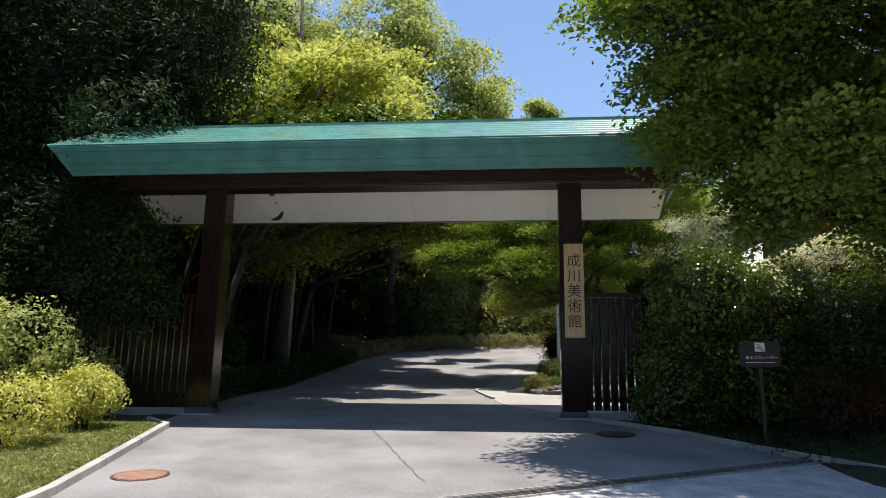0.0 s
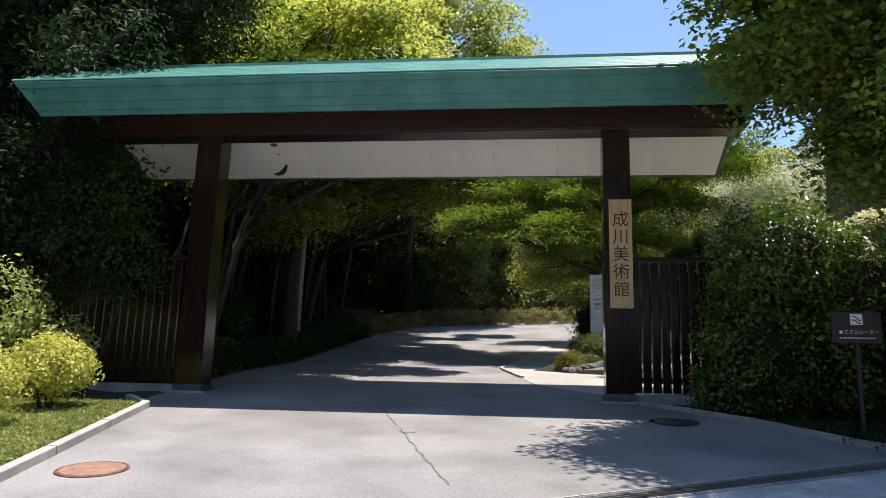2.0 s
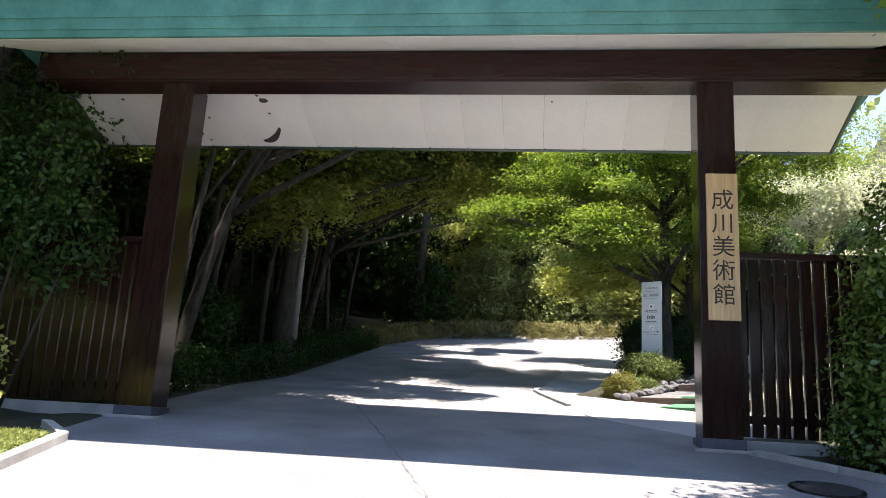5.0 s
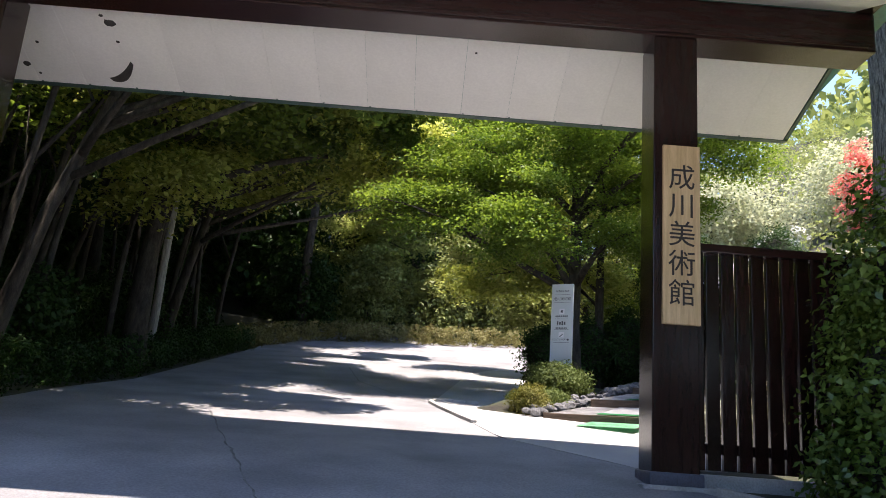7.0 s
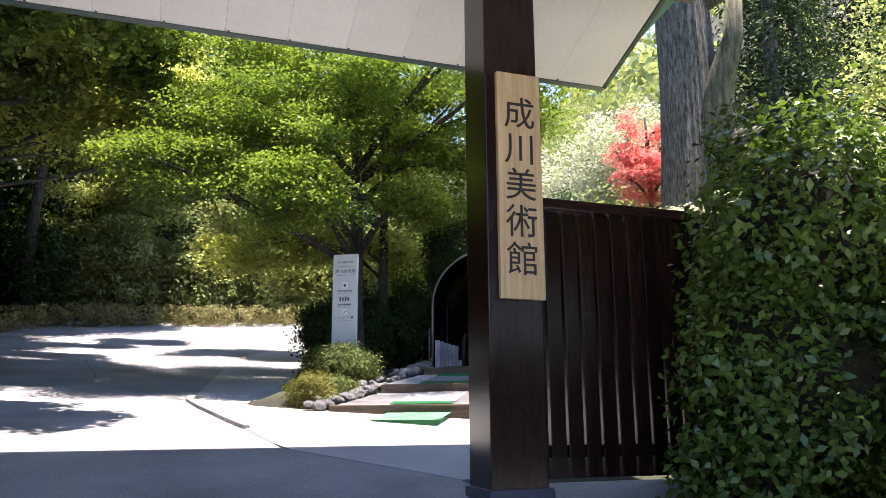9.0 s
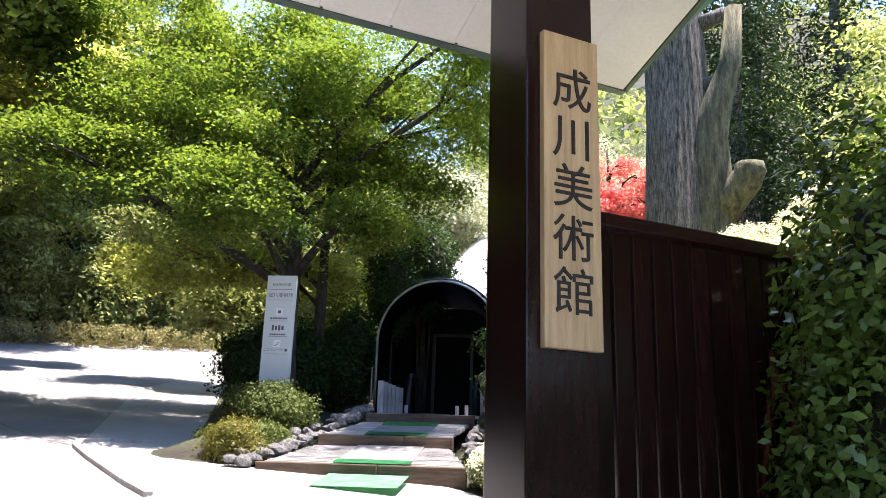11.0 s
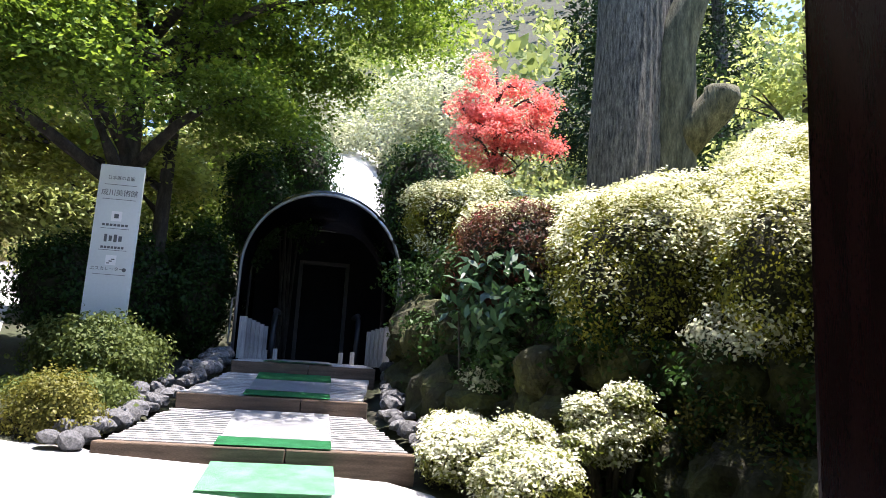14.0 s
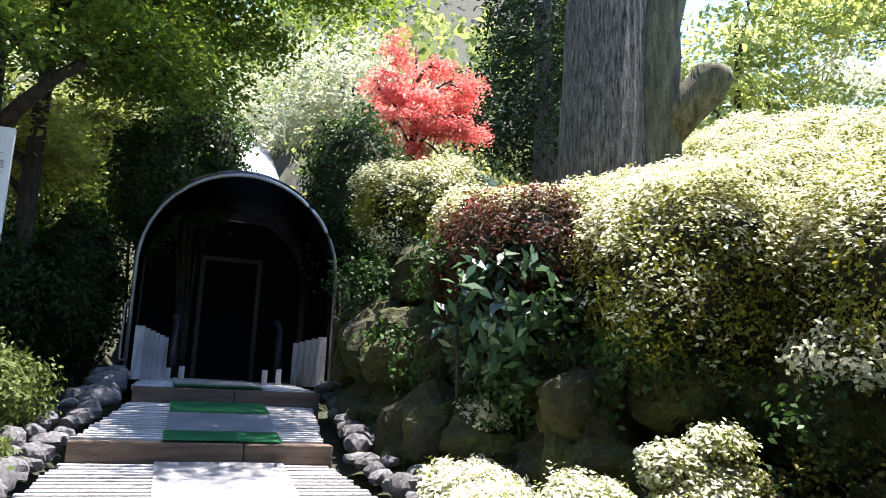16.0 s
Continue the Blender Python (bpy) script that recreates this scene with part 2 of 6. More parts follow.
def tube(path, radii, sides=10, rough=0.0, seed=0, bm=None):
    """A tapered limb along a line of points."""
    bm = bm or bmesh.new()
    r2 = random.Random(seed)
    rings = []
    for k, (p, r) in enumerate(zip(path, radii)):
        p = Vector(p)
        d = (Vector(path[min(k + 1, len(path) - 1)]) - Vector(path[max(k - 1, 0)])).normalized()
        u = d.orthogonal().normalized() if abs(d.z) < 0.9 else Vector((1, 0, 0)) - d * d.x
        u.normalize()
        v = d.cross(u)
        ring = []
        for i in range(sides):
            a = 2 * math.pi * i / sides
            q = r * (1 + rough * (noise.noise(Vector((math.cos(a) * 2, math.sin(a) * 2, k * 0.4 + seed))) + r2.uniform(-0.3, 0.3)))
            ring.append(bm.verts.new(p + u * (q * math.cos(a)) + v * (q * math.sin(a))))
        rings.append(ring)
    for a, b in zip(rings, rings[1:]):
        for i in range(sides):
            bm.faces.new((a[i], a[(i + 1) % sides], b[(i + 1) % sides], b[i]))
    bm.faces.new(rings[0][::-1])
    bm.faces.new(rings[-1])
    return bm


def disc(r, h, sides=32, bm=None):
    bm = bm or bmesh.new()
    bmesh.ops.create_cone(bm, cap_ends=True, segments=sides, radius1=r, radius2=r, depth=h)
    return bm


def stone(r, seed, sub=2, rough=0.0):
    """An irregular stone."""
    bm = bmesh.new()
    bmesh.ops.create_icosphere(bm, subdivisions=sub, radius=1)
    o = Vector((seed * 3.7, seed * 1.3, seed * 2.1))
    for v in bm.verts:
        k = 1 + 0.35 * noise.noise(v.co * 1.1 + o) + 0.15 * noise.noise(v.co * 2.6 + o)
        k += rough * (noise.ridged_multi_fractal(v.co * 1.6 + o, 0.9, 2.1, 4, 0.9, 2.0) - 1.2) * 0.6
        c = v.co * k
        v.co = Vector((c.x * r[0], c.y * r[1], max(c.z, -0.75) * r[2]))
    return bm


def text_mesh(s, size, depth=0.004):
    cu = bpy.data.curves.new("writing", "FONT")
    cu.body, cu.size, cu.align_x, cu.align_y, cu.extrude = s, size, "CENTER", "CENTER", depth
    ob = bpy.data.objects.new("writing", cu)
    scene.collection.objects.link(ob)
    dg = bpy.context.evaluated_depsgraph_get()
    me = bpy.data.meshes.new_from_object(ob.evaluated_get(dg))
    bpy.data.objects.remove(ob)
    bpy.data.curves.remove(cu)
    return me


def leaf_mesh(name, pos, nrm, size, mat, aspect=0.55, fold=0.12):
    """Leaves as folded lozenges at pos, facing nrm: one mesh."""
    n = len(pos)
    nrm = nrm / np.maximum(np.linalg.norm(nrm, axis=1, keepdims=True), 1e-6)
    t = rng.normal(size=(n, 3))
    t -= nrm * (t * nrm).sum(1, keepdims=True)
    t /= np.maximum(np.linalg.norm(t, axis=1, keepdims=True), 1e-6)
    b = np.cross(nrm, t)
    s = (size * rng.uniform(0.65, 1.3, n))[:, None]
    v = np.empty((n, 4, 3))
    v[:, 0] = pos - t * s * 0.5
    v[:, 1] = pos + b * s * aspect * 0.5 + nrm * s * fold
    v[:, 2] = pos + t * s * 0.5
    v[:, 3] = pos - b * s * aspect * 0.5 + nrm * s * fold
    me = bpy.data.meshes.new(name)
    me.vertices.add(4 * n)
    me.vertices.foreach_set("co", v.ravel())
    me.loops.add(4 * n)
    me.loops.foreach_set("vertex_index", np.arange(4 * n, dtype=np.int32))
    me.polygons.add(n)
    me.polygons.foreach_set("loop_start", np.arange(0, 4 * n, 4, dtype=np.int32))
    me.polygons.foreach_set("loop_total", np.full(n, 4, dtype=np.int32))
    me.update(calc_edges=True)
    me.materials.append(mat)
    return me


def sprays(blobs, n_sprays, per, reach, thick, tilt=0.5, shell=0.45, droop=0.0):
    """Points and facings of leaves: flat sprays of leaves scattered through blobs (x, y, z, rx, ry, rz), denser to their outside."""
    blobs = np.array(blobs, float)
    w = (blobs[:, 3] * blobs[:, 4] * blobs[:, 5]) ** (2 / 3)
    k = rng.choice(len(blobs), n_sprays, p=w / w.sum())
    d = rng.normal(size=(n_sprays, 3))
    d /= np.linalg.norm(d, axis=1, keepdims=True)
    rad = shell + (1 - shell) * rng.random(n_sprays) ** 0.6
    rad *= 1 + 0.16 * np.sin(d[:, 0] * 5 + k) * np.cos(d[:, 1] * 6 + 2 * k) + rng.uniform(-0.08, 0.08, n_sprays)
    c = blobs[k, :3] + d * rad[:, None] * blobs[k, 3:]
    up = np.array([0, 0, 1.0]) * (1 - tilt) + d * tilt + rng.normal(size=(n_sprays, 3)) * 0.25
    up /= np.linalg.norm(up, axis=1, keepdims=True)
    e1 = np.cross(up, rng.normal(size=(n_sprays, 3)))
    e1 /= np.linalg.norm(e1, axis=1, keepdims=True)
    e2 = np.cross(up, e1)
    ra, th = np.sqrt(rng.random((n_sprays, per))) * 1.7, rng.random((n_sprays, per)) * 2 * np.pi
    a = np.stack([ra * np.cos(th) * reach, ra * np.sin(th) * reach * 0.7, rng.normal(size=(n_sprays, per)) * thick], -1)
    p = c[:, None] + a[:, :, :1] * e1[:, None] + a[:, :, 1:2] * e2[:, None] + a[:, :, 2:] * up[:, None]
    p[:, :, 2] -= droop * (a[:, :, 0] ** 2 + a[:, :, 1] ** 2) / max(reach, 1e-3)
    nr = np.repeat(up[:, None], per, 1) + rng.normal(size=(n_sprays, per, 3)) * 0.45
    return p.reshape(-1, 3), nr.reshape(-1, 3)


def foliage(name, parent, blobs, mat, n_sprays, per, reach, thick, size, tilt=0.5, shell=0.45, droop=0.0, aspect=0.55, label=""):
    p, nr = sprays(blobs, n_sprays, per, reach, thick, tilt, shell, droop)
    return part(name, leaf_mesh(name, p, nr, size, mat, aspect), mat, parent, label)


# ---- lie of the land ----
TURN_T = radians(-30.6)
OT = Vector((4.95, 26.77))
RT = Vector((math.cos(TURN_T), math.sin(TURN_T)))
AT = Vector((-math.sin(TURN_T), math.cos(TURN_T)))
PY = [-80, 2.6, 5.8, 8.5, 11, 12.7, 16.4, 18, 19.4, 22.5, 25.9, 34, 37, 42, 46, 60, 120, 600]
PZ = [-6, .67, .87, 1.18, 1.40, 1.66, 2.25, 2.5, 2.68, 3.12, 3.50, 4.85, 5.36, 6.45, 7.3, 9.4, 15, 31]


def sm(x):
    x = np.clip(x, 0, 1)
    return x * x * (3 - 2 * x)


def base(y):
    return np.interp(y, PY, PZ)


def land(x, y):
    """Height of the ground; the road and paving lie 3 cm above it."""
    x, y = np.asarray(x, float), np.asarray(y, float)
    u = (x - OT.x) * RT.x + (y - OT.y) * RT.y
    v = (x - OT.x) * AT.x + (y - OT.y) * AT.y
    z = base(y) - 0.03
    xb = np.interp(y, [17, 20, 23, 24.5, 26, 28, 30, 40], [5.3, 5.1, 4.8, 5.2, 6.2, 7.2, 8.3, 14])
    z = z + (0.35 * sm((x - xb + 1.7) / 1.4) + 2.0 * sm((x - xb) / 0.7)) * sm((y - 17.2) / 1.0)
    z = z + 0.5 * sm((x - 4.3) / 2.5) * sm((18.5 - y) / 3) * sm((y - 11) / 4)
    z = z + 0.30 * sm((-1.35 - u) / 0.8) * sm((v + 4.7) / 1.2) * sm((u + 3.4) / 1.0) * sm((6 - v) / 2)
    z = z + 0.30 * np.clip(v - 1.5, 0, 40) * sm((u + 5.5) / 3.5) * (1 - sm((1.35 - np.abs(u)) / 0.2) * sm((9 - v) / 1))
    z = z + 0.12 * np.clip(-7.0 - x, 0, 30) * sm((y - 19) / 6)
    verge = np.interp(y, [9, 11.2, 16.1, 16.75], [-4.3, -4.76, -5.74, -6.4])
    z = z + 0.09 * sm((verge - x) / 0.12) * sm((17.6 - y) / 0.8) * sm((y - 8) / 1)
    # First term: unseen rise added south of the street to darken reflections.
    z = z + 9 * sm((-9 - y) / 10) + 0.55 * np.clip(-17 - x, 0, 22) * sm((y - 8) / 8) + 0.42 * np.clip(y - 49, 0, 45) * sm((16 - x) / 12)
    z = z + 62 * np.exp(-(((x - 120) / 62) ** 2 + ((y - 118) / 62) ** 2)) * sm((x + y - 55) / 45)
    return z


def ground_at(x, y):
    return float(land(x, y))


def axis(stops):
    out = []
    for a, b, s in stops:
        out += list(np.arange(a, b, s))
    return np.array(out + [stops[-1][1]])


gx = axis([(-600, -60, 60), (-60, -14, 4), (-14, 16, 0.3), (16, 60, 2), (60, 240, 8), (240, 700, 70)])
gy = axis([(-400, -20, 60), (-20, 2, 2), (2, 34, 0.3), (34, 60, 1.5), (60, 240, 8), (240, 800, 70)])
GX, GY = np.meshgrid(gx, gy)
GZ = land(GX, GY)
rough_ = np.vectorize(lambda a, b: noise.noise(Vector((a * 1.3, b * 1.3, 0))))(GX, GY)
paved = sm((GX + 6.2) / 0.5) * sm((3.2 - GX) / 0.5)
open_ground = (1 - paved) * np.where((GY < 17) & (GX > -4.4), 0, 1) * np.where(GY < 9, 0, 1)
GZ = GZ + 0.05 * rough_ * open_ground
gm = bpy.data.meshes.new("ground")
nx, ny = len(gx), len(gy)
idx = np.arange(nx * ny).reshape(ny, nx)
gm.from_pydata(np.stack([GX, GY, GZ], -1).reshape(-1, 3).tolist(), [],
               np.stack([idx[:-1, :-1], idx[:-1, 1:], idx[1:, 1:], idx[1:, :-1]], -1).reshape(-1, 4).tolist())
tagged(part("ground", gm, EARTH, smooth=True), "dark earth of the wooded slope", "ground", kind="structure")


def sheet(name, edges, y0, y1, mat, label, lift=0.0, step=0.4, category="road", cols=10, thick=0.06):
    """A paved strip whose sides are given by edges(y) -> (x0, x1), laid on the slope, with a thickness."""
    ys = np.arange(y0, y1 + 1e-6, step)
    bm = bmesh.new()
    rows = []
    for y in ys:
        a, b = edges(y)
        rows.append([bm.verts.new((a + (b - a) * i / cols, y, float(base(y)) + lift)) for i in range(cols + 1)])
    for r0, r1 in zip(rows, rows[1:]):
        for i in range(cols):
            bm.faces.new((r0[i], r0[i + 1], r1[i + 1], r1[i]))
    ext = bmesh.ops.extrude_face_region(bm, geom=list(bm.faces))
    for row in rows:
        for v in row:
            v.co.z -= thick
    bmesh.ops.recalc_face_normals(bm, faces=bm.faces)
    return tagged(part(name, bm, mat), label, category, kind="structure")


def lerp(y, ys, xs):
    return float(np.interp(y, ys, xs))


GRATE0, GRATE1 = Vector((-9.0, 6.35)), Vector((9.0, 16.75))


def grate_y(x):
    return GRATE0.y + (x - GRATE0.x) * (GRATE1.y - GRATE0.y) / (GRATE1.x - GRATE0.x)


def drive_edges(y):
    left = lerp(y, [9, 11.2, 16.1, 16.6, 17.8, 19, 26, 38, 45], [-4.2, -4.62, -5.6, -6.1, -6.2, -6.4, -6.5, -6.6, -6.5])
    right = lerp(y, [11, 14.9, 16.15, 17.9, 19, 20.6, 22.3, 25.6, 33, 45], [6, 3.95, 3.2, 1.7, 1.5, 0.2, -0.15, -0.62, 0.5, 6])
    xg = GRATE0.x + (y - GRATE0.y) / (GRATE1.y - GRATE0.y) * (GRATE1.x - GRATE0.x)
    return left, max(min(right, xg), left + 0.01)


sheet("driveway", drive_edges, 9.0, 45, CONCRETE, "pale worn concrete driveway climbing through the gate", cols=16)


def street_edges(y):
    xg = GRATE0.x + (y - GRATE0.y) / (GRATE1.y - GRATE0.y) * (GRATE1.x - GRATE0.x) + 0.32
    return (-40 if y < GRATE0.y - 3.5 else max(-40, xg)), 40


sheet("street", street_edges, -40, 16.7, STREET, "coarse grey street paving before the gate", lift=-0.012, cols=20, step=0.35)
sheet("walkway", lambda y: (drive_edges(y)[1] + 0.004, lerp(y, [18.9, 19.5, 22.4, 23.6, 25.9, 35, 45], [1.55, 3.2, 3.3, 1.25, 0.85, 2.7, 12])),
      18.9, 45, WALKWAY, "pale concrete walkway beside the drive", lift=0.005, category="pavement")


def kerb_run(pts, w, h, label, piece=0.6, drop=0.1):
    """A kerb of separate stones along a line."""
    kerb = tagged(new("kerb"), label, "kerb", kind="structure")
    shared = {}
    for p, q in zip(pts, pts[1:]):
        p, q = Vector(p), Vector(q)
        n = max(1, round((q - p).length / piece))
        ln = (q - p).length / n
        key = round(ln, 3)
        if key not in shared:
            shared[key] = mesh_of(box(-ln / 2 + 0.004, ln / 2 - 0.004, -w / 2, w / 2, -drop, h, 0.012), "kerb_stone")
            shared[key].materials.append(KERB)
        for i in range(n):
            c = p + (q - p) * ((i + 0.5) / n)
            za, zb = float(base((p + (q - p) * (i / n)).y)), float(base((p + (q - p) * ((i + 1) / n)).y))
            ob = part("kerb_stone", shared[key], KERB, kerb)
            ob.matrix_basis = pose(c.x, c.y, (za + zb) / 2, 0, -math.degrees(math.atan2(zb - za, ln)), math.degrees(math.atan2(q.y - p.y, q.x - p.x)))
    return kerb


kerb_run([(-4.2, 9.0), (-4.68, 11.2), (-5.66, 16.1), (-6.3, 16.75)], 0.12, 0.10, "low grey concrete kerb along the grass", 1.8)
kerb_run([(1.95, 17.7), (3.25, 16.2), (4.0, 14.95), (5.6, 12.9)], 0.12, 0.07, "low grey concrete kerb before the planting", 1.2)
kerb_run([(-0.05, 21.9), (-0.22, 22.5), (-0.52, 24.2), (-0.66, 25.2), (-0.60, 25.75), (-0.25, 25.9), (0.3, 25.85)], 0.09, 0.05, "rounded pale kerb nose of the walkway", 0.35)

# drain grating along the street's edge
drain = thing("drain_channel", pose(0, 0, 0), "grey steel drain grating across the drive's mouth", "drain")
GR_DIR = (GRATE1 - GRATE0).normalized()
gr_ang = math.degrees(math.atan2(GR_DIR.y, GR_DIR.x))
bar = mesh_of(box(-0.49, 0.49, -0.012, 0.012, -0.03, 0.0), "bar")
bar.materials.append(STEEL)
rim_bar = mesh_of(box(-0.49, 0.49, -0.02, 0.02, -0.05, 0.004), "rim")
rim_bar.materials.append(KERB)
bed = mesh_of(box(-0.5, 0.5, -0.16, 0.16, -0.06, -0.03), "bed")
bed.materials.append(IRON)
for k in range(2, 18):
    c = GRATE0 + GR_DIR * (k + 0.5) + Vector((0.16, 0)) 
    slope = -math.degrees(math.atan2(float(base(c.y + 0.5 * GR_DIR.y)) - float(base(c.y - 0.5 * GR_DIR.y)), 1))
    for off, me in [(-0.15, rim_bar), (-0.10, bar), (-0.05, bar), (0, bar), (0.05, bar), (0.10, bar), (0.15, rim_bar), (0, bed)]:
        p2 = c + Vector((-GR_DIR.y, GR_DIR.x)) * off
        part(me.name.split(".")[0], me, STEEL, drain).matrix_basis = pose(p2.x, p2.y, float(base(p2.y)) + 0.004, 0, slope, gr_ang)


def manhole(x, y, r, mat, label):
    t = thing("manhole_cover", pose(x, y, float(base(y)) + 0.003, 8.5, 0, 0), label, "manhole cover")
    bm = disc(r, 0.02)
    part("lid", bm, mat, t)
    ring = bmesh.new()
    for i in range(40):
        a0, a1 = 2 * math.pi * i / 40, 2 * math.pi * (i + 1) / 40
        q = [(r + 0.006, a0), (r + 0.04, a0), (r + 0.04, a1), (r + 0.006, a1)]
        ring.faces.new([ring.verts.new((d * math.cos(a), d * math.sin(a), 0.008)) for d, a in q])
    bmesh.ops.solidify(ring, geom=list(ring.faces), thickness=0.012)
    part("rim", ring, mat, t)


manhole(-4.17, 12.25, 0.31, IRON_RED, "rusty reddish-brown round manhole cover in the drive")
manhole(2.15, 16.08, 0.30, IRON, "dark cast-iron manhole cover by the kerb")


def seam(pts, w, label):
    """A filled crack lying on the slope."""
    bm = bmesh.new()
    r2 = random.Random(5)
    line = []
    for p, q in zip(pts, pts[1:]):
        for i in range(14):
            line.append(Vector(p).lerp(Vector(q), i / 14))
    vs = []
    for p in line:
        j, k = r2.uniform(-0.02, 0.02), w * r2.uniform(0.5, 1.4)
        z = float(base(p.y)) + 0.005
        vs.append((bm.verts.new((p.x + j - k / 2, p.y, z)), bm.verts.new((p.x + j + k / 2, p.y, z))))
    for a, b in zip(vs, vs[1:]):
        bm.faces.new((a[0], a[1], b[1], b[0]))
    tagged(part("crack", bm, TAR), label, "crack", kind="structure")


seam([(-3.73, 21.2), (-2.75, 18.4), (-2.0, 16.3), (-1.57, 15.05)], 0.022, "dark expansion joint in the concrete")
seam([(-1.57, 15.05), (-1.08, 13.6), (-0.55, 12.1)], 0.022, "dark broken joint in the concrete")
seam([(-2.9, 32.0), (-2.3, 28.5), (-1.2, 26.2), (-0.6, 25.2)], 0.03, "dark curved joint in the concrete")
patch = bmesh.new()
patch.faces.new([patch.verts.new((x, y, float(base(y)) + 0.004)) for x, y in ((-1.72, 15.25), (-1.38, 15.0), (-1.3, 14.75), (-1.45, 14.72), (-1.62, 15.0))])
tagged(part("road_patch", patch, material("grey mortar patch", (0.2, 0.2, 0.2), 0.9, vary=0.2)), "broken grey mortar patch on the joint", "patch", kind="structure")

# ---- gate ----
gate = thing("roofed_gate", pose(-2.12, 18.1, 2.5), "large dark brown timber gate under a green copper roof", "gate")
GO = Vector((-2.12, 18.1, 2.5))


def gbox(x0, x1, y0, y1, z0, z1, bevel=0.0):
    return box(x0 - GO.x, x1 - GO.x, y0 - GO.y, y1 - GO.y, z0 - GO.z, z1 - GO.z, bevel)


for x0, x1 in ((1.385, 1.855), (-6.09, -5.62)):
    post = part("post", gbox(x0, x1, 17.88, 18.34, 2.35, 7.21, 0.012), PAINT, gate)
    part("post_shoe", gbox(x0 - 0.03, x1 + 0.03, 17.85, 18.37, 2.30, 2.62, 0.012), SHOE, post, "blue-grey metal post shoe")
    part("footing", gbox(x0 - 0.12, x1 + 0.12, 17.76, 18.46, 2.2, 2.50, 0.02), KERB, post, "concrete footing")
part("beam", gbox(-8.1, 3.83, 17.86, 18.30, 7.215, 7.68, 0.015), PAINTX, gate)
part("beam_moulding", gbox(-8.0, 3.73, 17.82, 17.858, 7.24, 7.29, 0.01), PAINTX, gate)
for x in (-8.0, 3.73):
    part("outrigger", gbox(x - 0.1, x + 0.1, 17.0, 19.4, 7.685, 7.80, 0.01), PAINT, gate)
def gate_prism(pts, x0f, x1f):
    bm = bmesh.new()
    a = [bm.verts.new((x0f(z) - GO.x, y - GO.y, z - GO.z)) for y, z in pts]
    b = [bm.verts.new((x1f(z) - GO.x, y - GO.y, z - GO.z)) for y, z in pts]
    n = len(pts)
    for i in range(n):
        bm.faces.new((a[i], a[(i + 1) % n], b[(i + 1) % n], b[i]))
    bm.faces.new(a[::-1])
    bm.faces.new(b)
    bmesh.ops.recalc_face_normals(bm, faces=bm.faces)
    return bm


def x_left(z):
    return -7.88 - 0.85 * min(max(z - 6.84, 0), 0.6)


def x_right(z):
    return 3.52 + 0.85 * min(max(z - 6.84, 0), 0.6)


def lapped(y0, z0, y1, z1, n, step):
    """Points of a slope laid in lapped courses."""
    out = []
    for i in range(n):
        a, b = i / n, (i + 1) / n
        dy, dz = y1 - y0, z1 - z0
        out += [(y0 + dy * a, z0 + dz * a + step), (y0 + dy * b, z0 + dz * b)]
    return out


roof_pts = [(15.86, 6.845), (15.845, 6.93), (15.83, 6.93), (15.80, 7.06), (15.785, 7.06), (15.74, 7.28), (15.72, 7.28), (15.70, 7.38)]
roof_pts += lapped(15.72, 7.385, 17.8, 8.55, 7, 0.03)
roof_pts += [(17.8, 8.64), (18.1, 8.64)]
roof_pts += lapped(20.2, 7.52, 18.1, 8.55, 7, 0.03)[::-1]
roof_pts += [(20.22, 7.50), (20.12, 7.06), (20.04, 7.05), (18.48, 7.62), (17.8, 7.70), (17.68, 7.70), (15.97, 6.90), (15.93, 6.86)]
ROOF_TOP = material("glossy green copper roof courses", (0.075, 0.24, 0.205), 0.2, vary=0.10, scale=2.5, fine=25, bump=0.05, second=(0.11, 0.29, 0.25))
part("roof", gate_prism(roof_pts, x_left, x_right), COPPER, gate, "green patinated copper roof in lapped courses")
for k in range(7):
    a, b = k / 7, (k + 1) / 7 - 0.012
    ya, za, yb, zb = 15.70 + 2.1 * a, 7.40 + 1.165 * a, 15.70 + 2.1 * b, 7.40 + 1.165 * b
    part("roof_course", gate_prism([(ya, za + 0.018), (ya + 0.02, za + 0.045), (yb, zb + 0.02), (yb, zb + 0.006), (ya, za + 0.004)], lambda z: -8.38, lambda z: 4.02), ROOF_TOP, gate)
part("rear_edge_trim", gate_prism([(20.0, 7.075), (20.0, 7.03), (20.1, 7.03), (20.1, 7.075)], lambda z: -8.2, lambda z: 3.83), DARKTRIM, gate, "dark green metal edging")


def soffit_run(y0, z0, y1, z1, x0, x1, n):
    wx = (x1 - x0) / n
    d = Vector((y1 - y0, z1 - z0))
    nrm = Vector((-d.y, d.x)).normalized() * 0.012
    if nrm.y > 0:
        nrm = -nrm
    bm = prism([(y0, z0), (y1, z1), (y1 + nrm.x, z1 + nrm.y), (y0 + nrm.x, z0 + nrm.y)], -wx / 2 + 0.0015, wx / 2 - 0.0015)
    me = mesh_of(bm, "soffit_panel")
    me.materials.append(SOFFIT)
    for i in range(n):
        part("soffit_panel", me, SOFFIT, gate, "" if i else "white painted soffit board").location = (x0 + wx * (i + 0.5) - GO.x, -GO.y, -GO.z)


